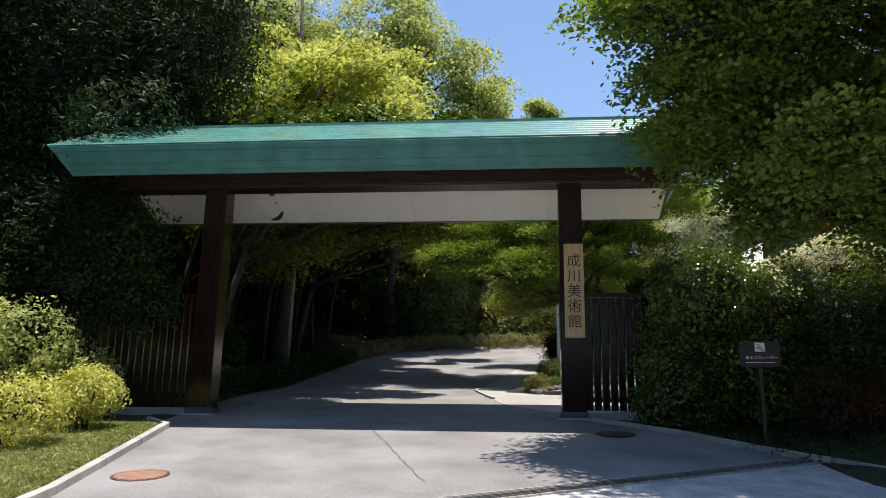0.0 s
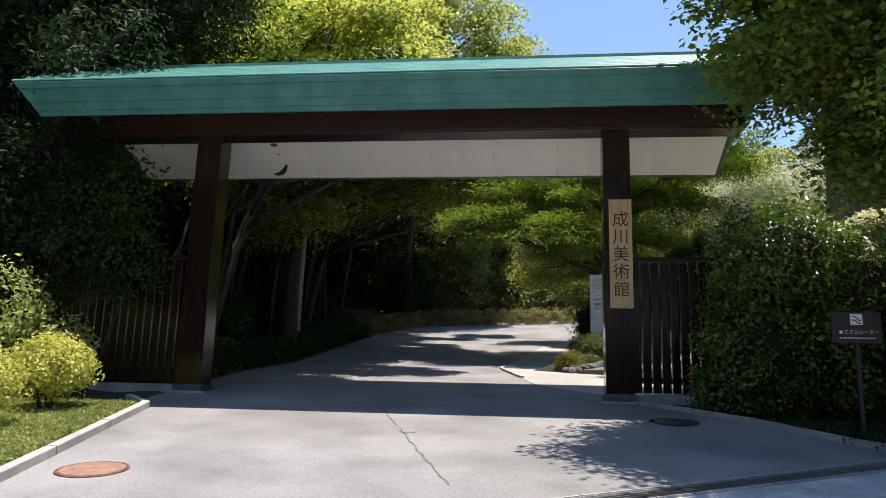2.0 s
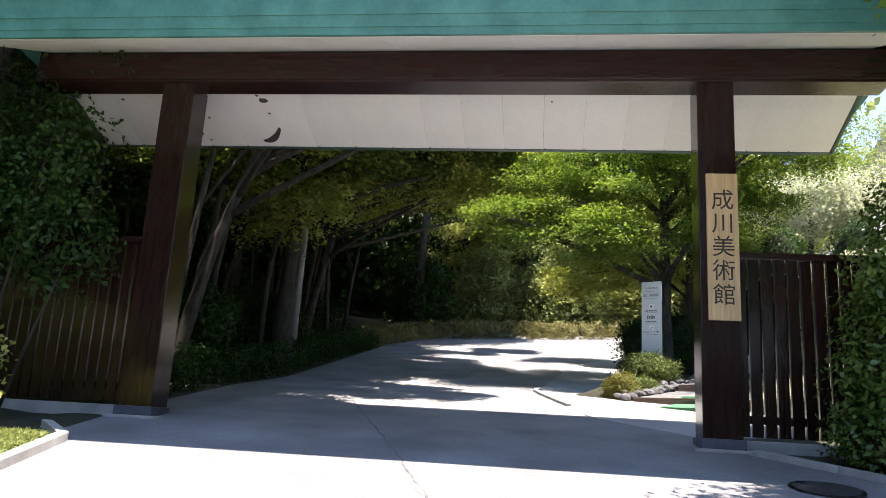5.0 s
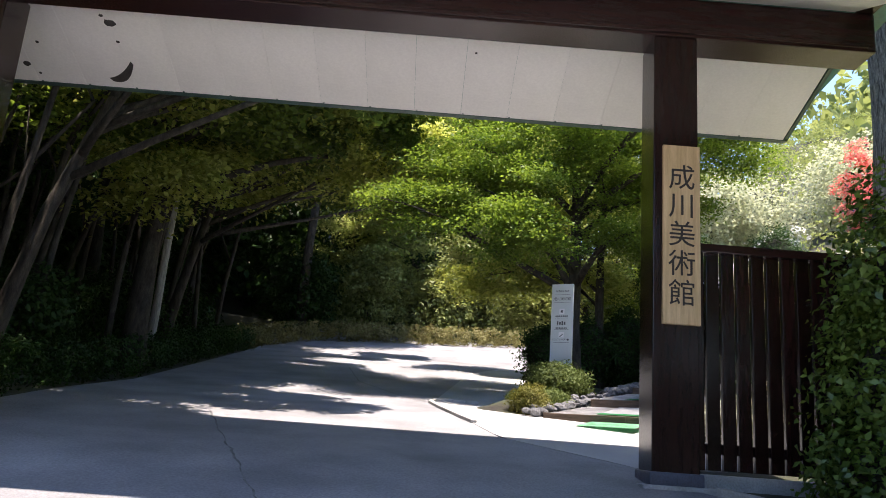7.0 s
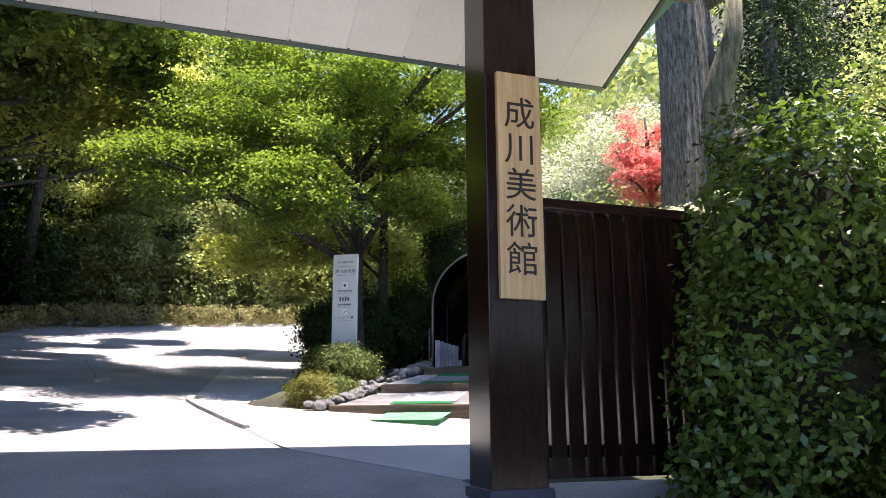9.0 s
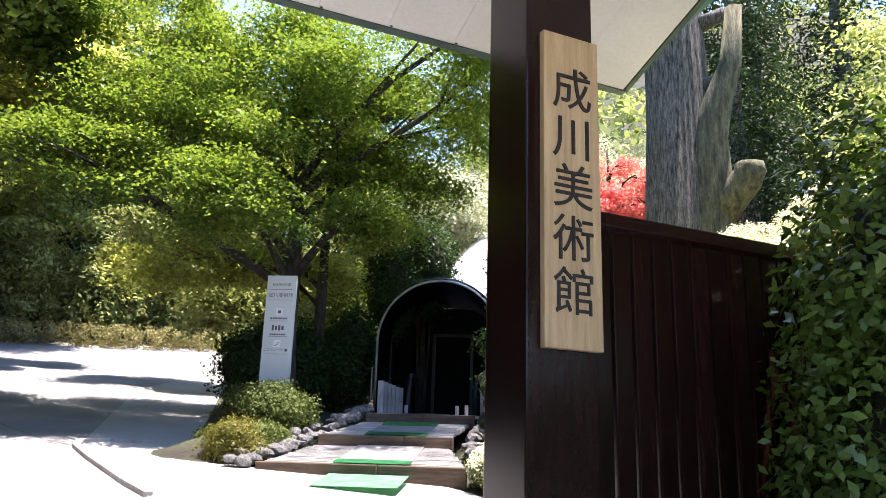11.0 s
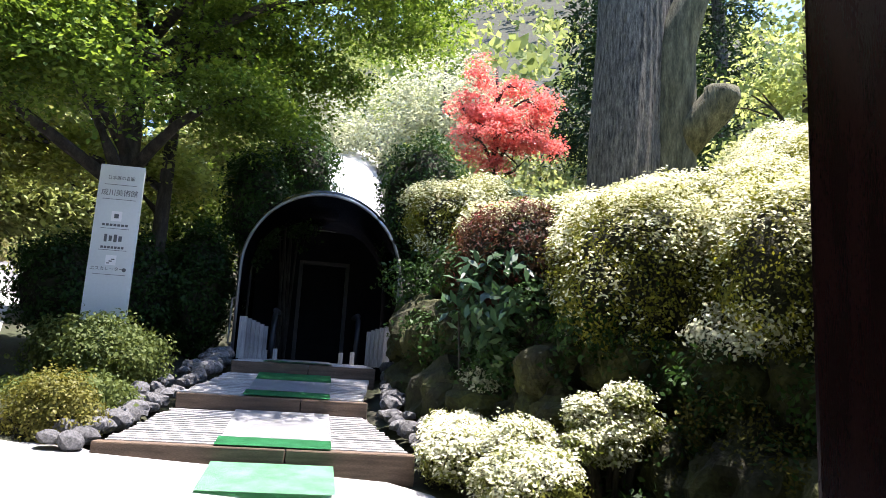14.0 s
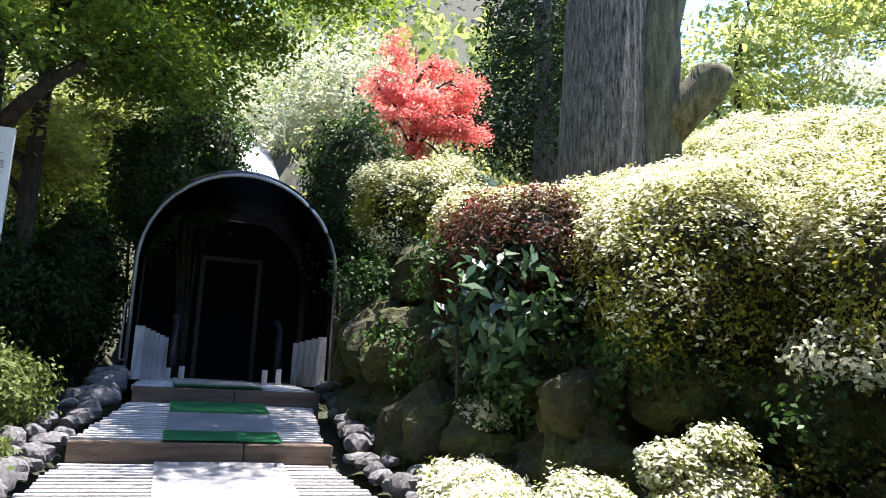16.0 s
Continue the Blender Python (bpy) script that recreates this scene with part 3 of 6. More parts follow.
soffit_run(15.98, 6.895, 17.84, 7.69, -7.95, 3.6, 15)
soffit_run(20.02, 7.045, 18.47, 7.61, -8.15, 3.78, 19)
for x in (-8.19, 3.82):
    e = 1 if x > 0 else -1
    part("soffit_edge", gate_prism([(20.03, 7.03), (20.03, 7.09), (18.47, 7.65), (18.47, 7.59)], lambda z: x - 0.025, lambda z: x + 0.025), DARKTRIM, gate, "dark green metal edging")
for i in range(20):
    x = -8.1 + 11.9 * i / 19
    part("clip", gbox(x - 0.012, x + 0.012, 19.98, 20.0, 7.04, 7.09), DARKTRIM, gate)
# peeled patches under the rear soffit
for cx, cy, rx, ry, sd in ((-5.0, 18.96, 0.075, 0.05, 1), (-4.99, 19.24, 0.025, 0.02, 2), (-6.04, 19.34, 0.022, 0.02, 3), (-6.32, 19.71, 0.05, 0.04, 4), (-6.2, 19.85, 0.02, 0.02, 5), (-7.35, 18.95, 0.03, 0.025, 6), (-0.5, 18.97, 0.015, 0.015, 7), (-5.08, 18.86, 0.03, 0.02, 8)):
    bm = bmesh.new()
    vs = []
    for i in range(14):
        a = 2 * math.pi * i / 14
        k = 1 + 0.5 * noise.noise(Vector((math.cos(a) * 2, math.sin(a) * 2, sd * 5)))
        y = cy + ry * k * math.sin(a)
        vs.append(bm.verts.new((cx + rx * k * math.cos(a) - GO.x, y - GO.y, 7.045 + (20.02 - y) / 1.55 * 0.565 - 0.016 - GO.z)))
    bm.faces.new(vs)
    part("peeled_patch", bm, STAIN, gate, "" if sd > 1 else "dark peeled paint patch")
bm = bmesh.new()
vs = []
for i in range(12):
    a = i / 11
    x, y = -5.27 + 0.36 * a, 19.87 - 0.31 * a ** 2.4
    w = 0.012 + 0.05 * math.sin(math.pi * min(1, 0.15 + 0.75 * a))
    pr = []
    for sgn in (-1, 1):
        yy = y + sgn * w * 0.8
        pr.append(bm.verts.new((x + sgn * w * 0.5 - GO.x, yy - GO.y, 7.045 + (20.02 - yy) / 1.55 * 0.565 - 0.016 - GO.z)))
    vs.append(pr)
for p, q in zip(vs, vs[1:]):
    bm.faces.new((p[0], p[1], q[1], q[0]))
part("peeled_patch", bm, STAIN, gate, "dark curved peeled strip")

# name board on the post
board = thing("name_board", pose(1.664, 17.86, 4.985), "pale wooden name board with black brushed characters on the gate post", "sign")
part("plank", box(-0.192, 0.192, -0.03, 0.018, -0.945, 0.945, 0.006), BOARD, board)
for i, ch in enumerate("\u6210\u5ddd\u7f8e\u8853\u9928"):
    me = text_mesh(ch, 0.285)
    ob = part("character", me, INK, board, "black brushed character")
    ob.matrix_basis = pose(0.0, -0.036, 0.575 - 0.305 * i, 90, 0, 0)

# ---- fences beside the gate ----


def fence(x0, x1, label):
    f = thing("slat_fence", pose((x0 + x1) / 2, 18.2, 2.5), label, "fence")
    c = (x0 + x1) / 2
    part("top_rail", box(x0 - c, x1 - c, -0.09, 0.09, 2.38, 2.47, 0.008), PAINTX, f)
    part("bottom_rail", box(x0 - c, x1 - c, 0.031, 0.09, 0.32, 0.42, 0.006), PAINTX, f)
    part("plinth", box(x0 - c, x1 - c, -0.12, 0.12, -0.3, 0.12, 0.01), KERB, f, "grey concrete plinth")
    me = mesh_of(box(-0.067, 0.067, -0.03, 0.03, 0.16, 2.38, 0.005), "slat")
    me.materials.append(FENCE)
    n = int((x1 - x0) / 0.16)
    for i in range(n):
        part("slat", me, FENCE, f).location = (x0 - c + 0.08 + 0.16 * i, 0, 0)


fence(1.86, 5.4, "dark brown painted slat fence joined to the gate post")
fence(-10.3, -6.1, "dark brown painted slat fence joined to the gate")

# ---- steps, tunnel and signs, along the turned axis ----
TM = pose(OT.x, OT.y, 0, 0, 0, -30.6)


def at(u, v, z=0.0, rz=0.0):
    return TM @ pose(u, v, z, 0, 0, rz)


def plank_deck(u0a, u1a, u0b, u1b, v0, v1, z0, z1, label):
    """A sloping flight of thin planks laid across."""
    deck = thing("timber_tread", at(0, v0, z0), label, "step", "steps to the tunnel")
    n = max(3, round((v1 - v0) / 0.075))
    for i in range(n):
        a, b = i / n, (i + 1) / n
        ua, ub = u0a + (u0b - u0a) * a, u1a + (u1b - u1a) * a
        z = (z1 - z0) * (a + b) / 2
        bm = box(ua + random.uniform(-.02, .02), ub + random.uniform(-.02, .02), (v1 - v0) * a + 0.001, (v1 - v0) * b - 0.001, z - 0.05, z + random.uniform(-.004, .004), 0.004)
        part("plank", bm, PLANK, deck)
    return deck


def sleeper(u0, u1, v, z0, z1):
    t = thing("timber_sleeper", at((u0 + u1) / 2, v, z0), "brown weathered timber beam edging a step", "step", "timber step edges")
    h = (u1 - u0) / 2
    m_ = random.uniform(-0.3, 0.3)
    part("beam", box(-h, m_ - 0.003, 0, 0.16, -0.12, z1 - z0, 0.012), SLEEPER, t)
    part("beam", box(m_ + 0.003, h, 0, 0.16, -0.12, z1 - z0, 0.012), SLEEPER, t)


sleeper(-1.6, 0.84, -4.62, 3.21, 3.335)
plank_deck(-1.55, 0.8, -1.27, 0.5, -4.46, -3.12, 3.34, 3.55, "weathered silver-grey timber decking between step edges")
sleeper(-1.27, 0.55, -3.1, 3.54, 3.69)
plank_deck(-1.25, 0.5, -0.95, 0.66, -2.94, -1.48, 3.70, 3.93, "weathered silver-grey timber decking between step edges")
sleeper(-0.95, 0.74, -1.45, 3.93, 4.06)
plank_deck(-0.95, 0.72, -0.9, 0.72, -1.29, 0.6, 4.07, 4.15, "weathered silver-grey timber landing before the tunnel")


def mat_strip(u0, u1, v0, v1, z0, z1, mat, label):
    t = thing("floor_mat", at((u0 + u1) / 2, v0, z0), label, "mat", "mats on the steps")
    h = (u1 - u0) / 2
    bm = bmesh.new()
    n = 8
    rows = [[bm.verts.new((-h + 2 * h * j / 6, (v1 - v0) * i / n, (z1 - z0) * i / n + 0.012 + 0.004 * noise.noise(Vector((i, j, z0))))) for j in range(7)] for i in range(n + 1)]
    for r0, r1 in zip(rows, rows[1:]):
        for j in range(6):
            bm.faces.new((r0[j], r0[j + 1], r1[j + 1], r1[j]))
    bmesh.ops.solidify(bm, geom=list(bm.faces), thickness=0.01)
    part("mat", bm, mat, t)


mat_strip(-0.72, 0.20, -5.5, -4.64, 3.115, 3.215, MAT_GREEN_LIT, "green turf mat painted sunlit before the lowest step")
mat_strip(-0.72, 0.18, -4.60, -4.25, 3.338, 3.378, MAT_GREEN, "green synthetic turf mat on a timber step")
mat_strip(-0.70, 0.18, -4.24, -3.14, 3.376, 3.552, MAT_GREY, "worn grey rubber mat on a timber step")
mat_strip(-0.66, 0.18, -3.08, -2.70, 3.693, 3.74, MAT_GREEN, "green synthetic turf mat on a timber step")
mat_strip(-0.63, 0.19, -2.69, -2.0, 3.742, 3.85, MAT_GREY, "worn grey rubber mat on a timber step")
mat_strip(-0.62, 0.21, -1.99, -1.48, 3.852, 3.932, MAT_GREEN, "green synthetic turf mat on a timber step")
mat_strip(-0.60, 0.22, -1.42, -1.05, 4.065, 4.082, MAT_GREEN, "green synthetic turf mat at the tunnel's mouth")
mat_strip(-0.60, 0.22, -1.04, 0.5, 4.084, 4.148, MAT_GREY, "worn grey rubber mat in the tunnel's mouth")

# stones along the steps
rr = random.Random(11)
stone_meshes = []
for k in range(10):
    bm = stone((1, 1, 0.8), k + 1)
    me = mesh_of(bm, "stone")
    me.materials.append(ROCK)
    stone_meshes.append(me)
for side in (-1, 1):
    v = -4.6
    while v < -0.35:
        for row in range(2):
            if row and rr.random() < 0.45:
                continue
            r = rr.uniform(0.075, 0.135) * (1.0 if side < 0 else 0.95) * (0.8 if row else 1.0)
            w = v + rr.uniform(-0.03, 0.03)
            edge = np.interp(w, [-4.5, -3.1, -1.45, 0], [-1.62, -1.36, -1.06, -1.05] if side < 0 else [0.95, 0.68, 0.84, 0.9])
            u = edge + side * (r * 0.75 + row * 0.17 + rr.uniform(0, 0.04))
            zb = float(np.interp(w, [-4.6, -3.1, -1.4, 0], [3.26, 3.54, 3.93, 4.13])) + row * 0.05 + rr.uniform(0.0, 0.06)
            t = part("border_stone", stone_meshes[rr.randrange(10)], ROCK)
            t.matrix_world = at(u, w, zb + r * 0.3, rr.uniform(0, 360)) @ Matrix.Diagonal((r * rr.uniform(.9, 1.4), r, r * rr.uniform(.8, 1.1), 1))
            tagged(t, "rough grey stone edging the timber steps", "stone", "stones along the steps")
        v += rr.uniform(0.13, 0.20)

# tunnel
tunnel = thing("escalator_tunnel", at(0, 0, 4.1), "arched escalator tunnel lined with black corrugated sheet", "tunnel")


def arch_line(half, spring, top, n=28):
    pts = [(-half, 0.0)]
    for i in range(n + 1):
        a = math.pi * (1 - i / n)
        pts.append((half * math.cos(a), spring + (top - spring) * math.sin(a)))
    return pts + [(half, 0.0)]


def vault(half, spring, top, stations, thick=0.02, rib=0.02, bm=None):
    """A corrugated vault through stations (v, du, dz)."""
    bm = bm or bmesh.new()
    rows = []
    line = arch_line(half, spring, top)
    for k, (v, du, dz) in enumerate(stations):
        s = 1 + (rib if k % 2 else 0)
        rows.append([bm.verts.new((x * s + du, v, z * s + dz)) for x, z in line])
    for r0, r1 in zip(rows, rows[1:]):
        for i in range(len(line) - 1):
            bm.faces.new((r0[i], r0[i + 1], r1[i + 1], r1[i]))
    bmesh.ops.solidify(bm, geom=list(bm.faces), thickness=thick)
    bmesh.ops.recalc_face_normals(bm, faces=bm.faces)
    return bm


part("lining", vault(1.08, 1.28, 2.38, [(0.09 * k, 0, 0) for k in range(30)], rib=0.045), BLACKSHEET, tunnel, "black corrugated plastic lining", smooth=True)
edge = arch_line(1.10, 1.28, 2.40, 36)
part("rim", tube([(x, -0.02, z) for x, z in edge], [0.022] * len(edge), 8), STEEL, tunnel, "galvanised steel edge", smooth=True)
def climb(v):
    return 0.43 * max(v - 2.6, 0), 0.06 * max(v - 2.6, 0)
part("upper_roof", vault(1.16, 1.25, 2.40, [(2.55 + 0.16 * k, climb(2.55 + 0.16 * k)[1], climb(2.55 + 0.16 * k)[0] + 0.2) for k in range(75)], rib=0.012), ZINC, tunnel, "pale corrugated roof sheet climbing the slope", smooth=True)
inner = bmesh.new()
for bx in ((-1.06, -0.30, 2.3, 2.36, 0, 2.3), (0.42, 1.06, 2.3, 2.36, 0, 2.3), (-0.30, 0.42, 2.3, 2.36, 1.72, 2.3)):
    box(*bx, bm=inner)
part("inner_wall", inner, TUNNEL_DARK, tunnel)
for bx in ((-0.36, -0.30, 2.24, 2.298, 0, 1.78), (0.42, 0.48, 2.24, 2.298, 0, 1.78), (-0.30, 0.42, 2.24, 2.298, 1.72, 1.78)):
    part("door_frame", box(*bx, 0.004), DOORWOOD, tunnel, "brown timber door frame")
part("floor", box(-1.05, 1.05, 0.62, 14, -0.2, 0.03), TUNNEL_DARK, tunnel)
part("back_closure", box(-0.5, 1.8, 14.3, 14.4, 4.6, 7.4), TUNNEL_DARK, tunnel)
# Added black sheet in place of the shade beyond the doorway.
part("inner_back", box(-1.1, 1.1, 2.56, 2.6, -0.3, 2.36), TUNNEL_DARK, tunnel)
for u in (-0.62, 0.62):
    part("handrail", tube([(u, 0.9, 0.0), (u, 0.82, 0.35), (u, 0.9, 0.7), (u, 1.1, 0.80), (u, 2.2, 0.86)], [0.045] * 5, 10), IRON, tunnel, "black escalator handrail", smooth=True)
pick = prism([(-0.012, 0), (0.012, 0), (0.012, 0.50), (-0.012, 0.50)], -0.045, 0.045)
for v_ in pick.verts:
    if v_.co.z > 0.4:
        v_.co.z += 0.05 * (1 - abs(v_.co.x) / 0.045) - 0.02
pick_me = mesh_of(pick, "picket")
pick_me.materials.append(PICKET)
for side, us in ((-1, 6), (1, 5)):
    fen = thing("picket_fence", at(side * 0.98, -0.12, 4.12), "low bleached grey picket fence at the tunnel's mouth", "fence", "picket fences")
    for k in range(us):
        part("picket", pick_me, PICKET, fen).matrix_basis = pose(-side * 0.05 * k, 0.02 + 0.13 * k, 0, 0, 0, 12 * side + rr.uniform(-5, 5)) @ Matrix.Diagonal((1.1, 1, 1.18 - 0.03 * k, 1))
    part("rail", tube([(0.02 * side, 0.05, 0.35), (-side * 0.22, 0.7, 0.33)], [0.018] * 2, 6), PICKET, fen)
    bar_ = thing("steel_bracket", at(side * 1.16, -0.06, 4.1), "thin pale steel tube bracket beside the tunnel", "bracket", "brackets")
    part("tube", tube([(0, 0, 0.22), (0, 0, 0.82), (-side * 0.06, 0, 0.84)], [0.012] * 3, 6), STEEL, bar_)
    part("tube", tube([(-side * 0.06, 0, 0.22), (0, 0, 0.22)], [0.012] * 2, 6), STEEL, bar_)
for u, v, h in ((-0.66, 0.1, 0.16), (-0.52, 0.0, 0.18), (0.36, 0.0, 0.18), (0.52, 0.05, 0.2)):
    st = thing("short_post", at(u, v - 0.1, 4.1), "short bleached timber post by the mat", "post", "short posts")
    part("stake", box(-0.03, 0.03, -0.025, 0.025, 0, h, 0.008), PICKET, st)

# information board
info = thing("information_board", at(0, 0) @ TM.inverted() @ pose(1.955, 26.19, 3.7, 0, 0, -30.6), "tall pale grey information board with printed lines", "sign")
part("plate", box(-0.235, 0.235, -0.03, 0.03, -0.3, 2.41, 0.006), PLATE, info)


def label_on(parent, s, size, x, z, mat, y=-0.033, name="lettering"):
    ob = part(name, text_mesh(s, size, 0.001), mat, parent)
    ob.matrix_basis = pose(x, y, z, 90, 0, 0)


label_on(info, "\u65e5\u672c\u753b\u306e\u540d\u5712", 0.048, 0, 2.26, GREYINK)
label_on(info, "\u6210\u5ddd\u7f8e\u8853\u9928", 0.078, 0, 2.09, GREYINK)
label_on(info, "\u30a8\u30b9\u30ab\u30ec\u30fc\u30bf\u30fc", 0.05, -0.03, 1.24, GREYINK)
for z, w in ((2.185, 0.34), (2.02, 0.36), (1.69, 0.30), (1.45, 0.30), (1.18, 0.34)):
    part("printed_rule", box(-w / 2, w / 2, -0.0335, -0.031, z - 0.0025, z + 0.0025), GREYINK, info)
for z, w in ((1.73, 0.28), (1.48, 0.25)):
    for k in range(7):
        part("printed_bar", box(-w / 2 + w * k / 7, -w / 2 + w * (k + 0.75) / 7, -0.0335, -0.031, z - 0.013, z + 0.013), GREYINK, info)
for z in (1.83, 1.34):
    part("white_square", box(-0.055, 0.055, -0.0345, -0.031, z - 0.055, z + 0.055), WHITE, info)
part("emblem", box(-0.024, 0.024, -0.037, -0.0346, 1.806, 1.854), GREYINK, info)
for k in range(3):
    part("pictogram_bar", prism([(-0.037, 1.30 + 0.022 * k), (-0.0346, 1.30 + 0.022 * k), (-0.0346, 1.312 + 0.022 * k), (-0.037, 1.312 + 0.022 * k)], -0.04 + 0.022 * k, -0.01 + 0.025 * k), GREYINK, info)
for k in range(4):
    part("brush_mark", box(-0.10 + 0.05 * k, -0.07 + 0.052 * k, -0.0335, -0.031, 1.54 + 0.01 * (k % 2), 1.61 + 0.015 * ((k + 1) % 2)), GREYINK, info)
dot = disc(0.022, 0.004, 16)
part("dot", dot, GREYINK, info).matrix_basis = pose(0.15, -0.033, 1.24, 90, 0, 0)

# dark escalator sign by the kerb
esc = thing("direction_sign", pose(4.32, 15.2, ground_at(4.32, 15.2)), "dark brown sign plate on a thin post among the shrubs", "sign")
gz = ground_at(4.32, 15.2)
part("post", box(-0.025, 0.025, 0.0, 0.05, -0.2, 3.6 - gz, 0.004), SIGNDARK, esc)
part("plate", box(-0.305, 0.305, -0.03, 0.0, 3.26 - gz, 3.66 - gz, 0.006), SIGNDARK, esc)
part("white_square", box(-0.075, 0.075, -0.034, -0.0305, 3.495 - gz, 3.635 - gz), WHITE, esc)
for k in range(2):
    part("pictogram_bar", tube([(-0.055, -0.036, 3.60 - gz - 0.045 * k), (-0.02, -0.036, 3.60 - gz - 0.045 * k), (0.03, -0.036, 3.55 - gz - 0.04 * k), (0.055, -0.036, 3.55 - gz - 0.04 * k)], [0.007] * 4, 6), SIGNDARK, esc)
label_on(esc, "\u30a8\u30b9\u30ab\u30ec\u30fc\u30bf\u30fc", 0.062, 0.05, 3.40 - gz, WHITE)
part("arrow_mark", disc(0.022, 0.004, 12), WHITE, esc).matrix_basis = pose(-0.2, -0.032, 3.40 - gz, 90, 0, 0)
for k in range(9):
    part("printed_bar", box(-0.22 + 0.05 * k, -0.182 + 0.05 * k, -0.0335, -0.031, 3.318 - gz, 3.332 - gz), WHITE, esc)


# ---- trees and shrubs ----
def tree(name, x, y, h, r, blobs, leaf, bark, label, n_sprays=900, per=28, reach=0.5, thick=0.06, size=0.13, lean=(0.0, 0.0), tilt=0.35, shell=0.35,
         droop=0.3, limbs=True, seed=1, category="tree", group="", aspect=0.6, tiers=0):
    """A tree: tapered trunk, limbs out to the crown's masses, and a crown of leaf sprays. Blobs are offsets from the foot."""
    z0 = ground_at(x, y)
    t = thing(name, pose(x, y, z0), label, category, group)
    r2 = random.Random(seed)
    n = 9
    path = [(lean[0] * (k / n) ** 1.3 + 0.12 * h / 10 * noise.noise(Vector((k * 0.5, seed, 0))), lean[1] * (k / n) ** 1.3 + 0.12 * h / 10 * noise.noise(Vector((k * 0.5, seed, 9))), -0.3 + (h + 0.3) * k / n) for k in range(n + 1)]
    rad = [r * (1.35 if k == 0 else 1.1 if k == 1 else 1 - 0.75 * k / n) for k in range(n + 1)]
    part("trunk", tube(path, rad, 12, 0.12, seed), bark, t, smooth=True)
    if limbs:
        for k, b in enumerate(blobs):
            f = min(0.95, max(0.3, (b[2] - 0.5 * b[5] - 0.35 * math.hypot(b[0], b[1])) / h))
            i = min(n - 1, int(f * n))
            p0 = Vector(path[i]).lerp(Vector(path[i + 1]), f * n - i)
            p1 = Vector(b[:3])
            if (p1 - p0).length < 0.6 or (b[3] < 0.55 and k % 4):
                continue
            bend = Vector((r2.uniform(-.3, .3), r2.uniform(-.3, .3), r2.uniform(0.0, .5)))
            pts = [p0.lerp(p1, a) + bend * math.sin(math.pi * a) for a in (0, 0.2, 0.4, 0.6, 0.8, 1.0)]
            rl = r * 0.5
            part("limb", tube(pts, [rl * (1 - 0.8 * a) for a in (0, 0.2, 0.4, 0.6, 0.8, 1.0)], 7, 0.1, seed + k), bark, t, smooth=True)
            for j in range(3):
                a = r2.uniform(0.35, 0.9)
                q0 = p0.lerp(p1, a) + bend * math.sin(math.pi * a)
                q1 = p1 + Vector((r2.uniform(-1, 1) * b[3], r2.uniform(-1, 1) * b[4], r2.uniform(-.4, .8) * b[5])) * 0.8
                part("branch", tube([q0, q0.lerp(q1, 0.5) + Vector((0, 0, 0.15)), q1], [rl * 0.4, rl * 0.25, rl * 0.08], 5, 0.1, j), bark, t, smooth=True)
    if tiers:
        flat = []
        for b in blobs:
            for _ in range(tiers):
                a, q = r2.uniform(0, 2 * math.pi), r2.random() ** 0.5
                k = r2.uniform(0.32, 0.55)
                dz = r2.uniform(-1, 1)
                w = math.sqrt(max(0.15, 1 - dz * dz))
                flat.append((b[0] + b[3] * q * w * math.cos(a) * 0.85, b[1] + b[4] * q * w * math.sin(a) * 0.85, b[2] + b[5] * dz * 1.05, b[3] * k, b[4] * k, 0.10 + 0.05 * r2.random()))
        blobs, shell = flat, 0.05
    foliage("crown", t, blobs, leaf, n_sprays, per, reach, thick, size, tilt, shell, droop, aspect)
    return t


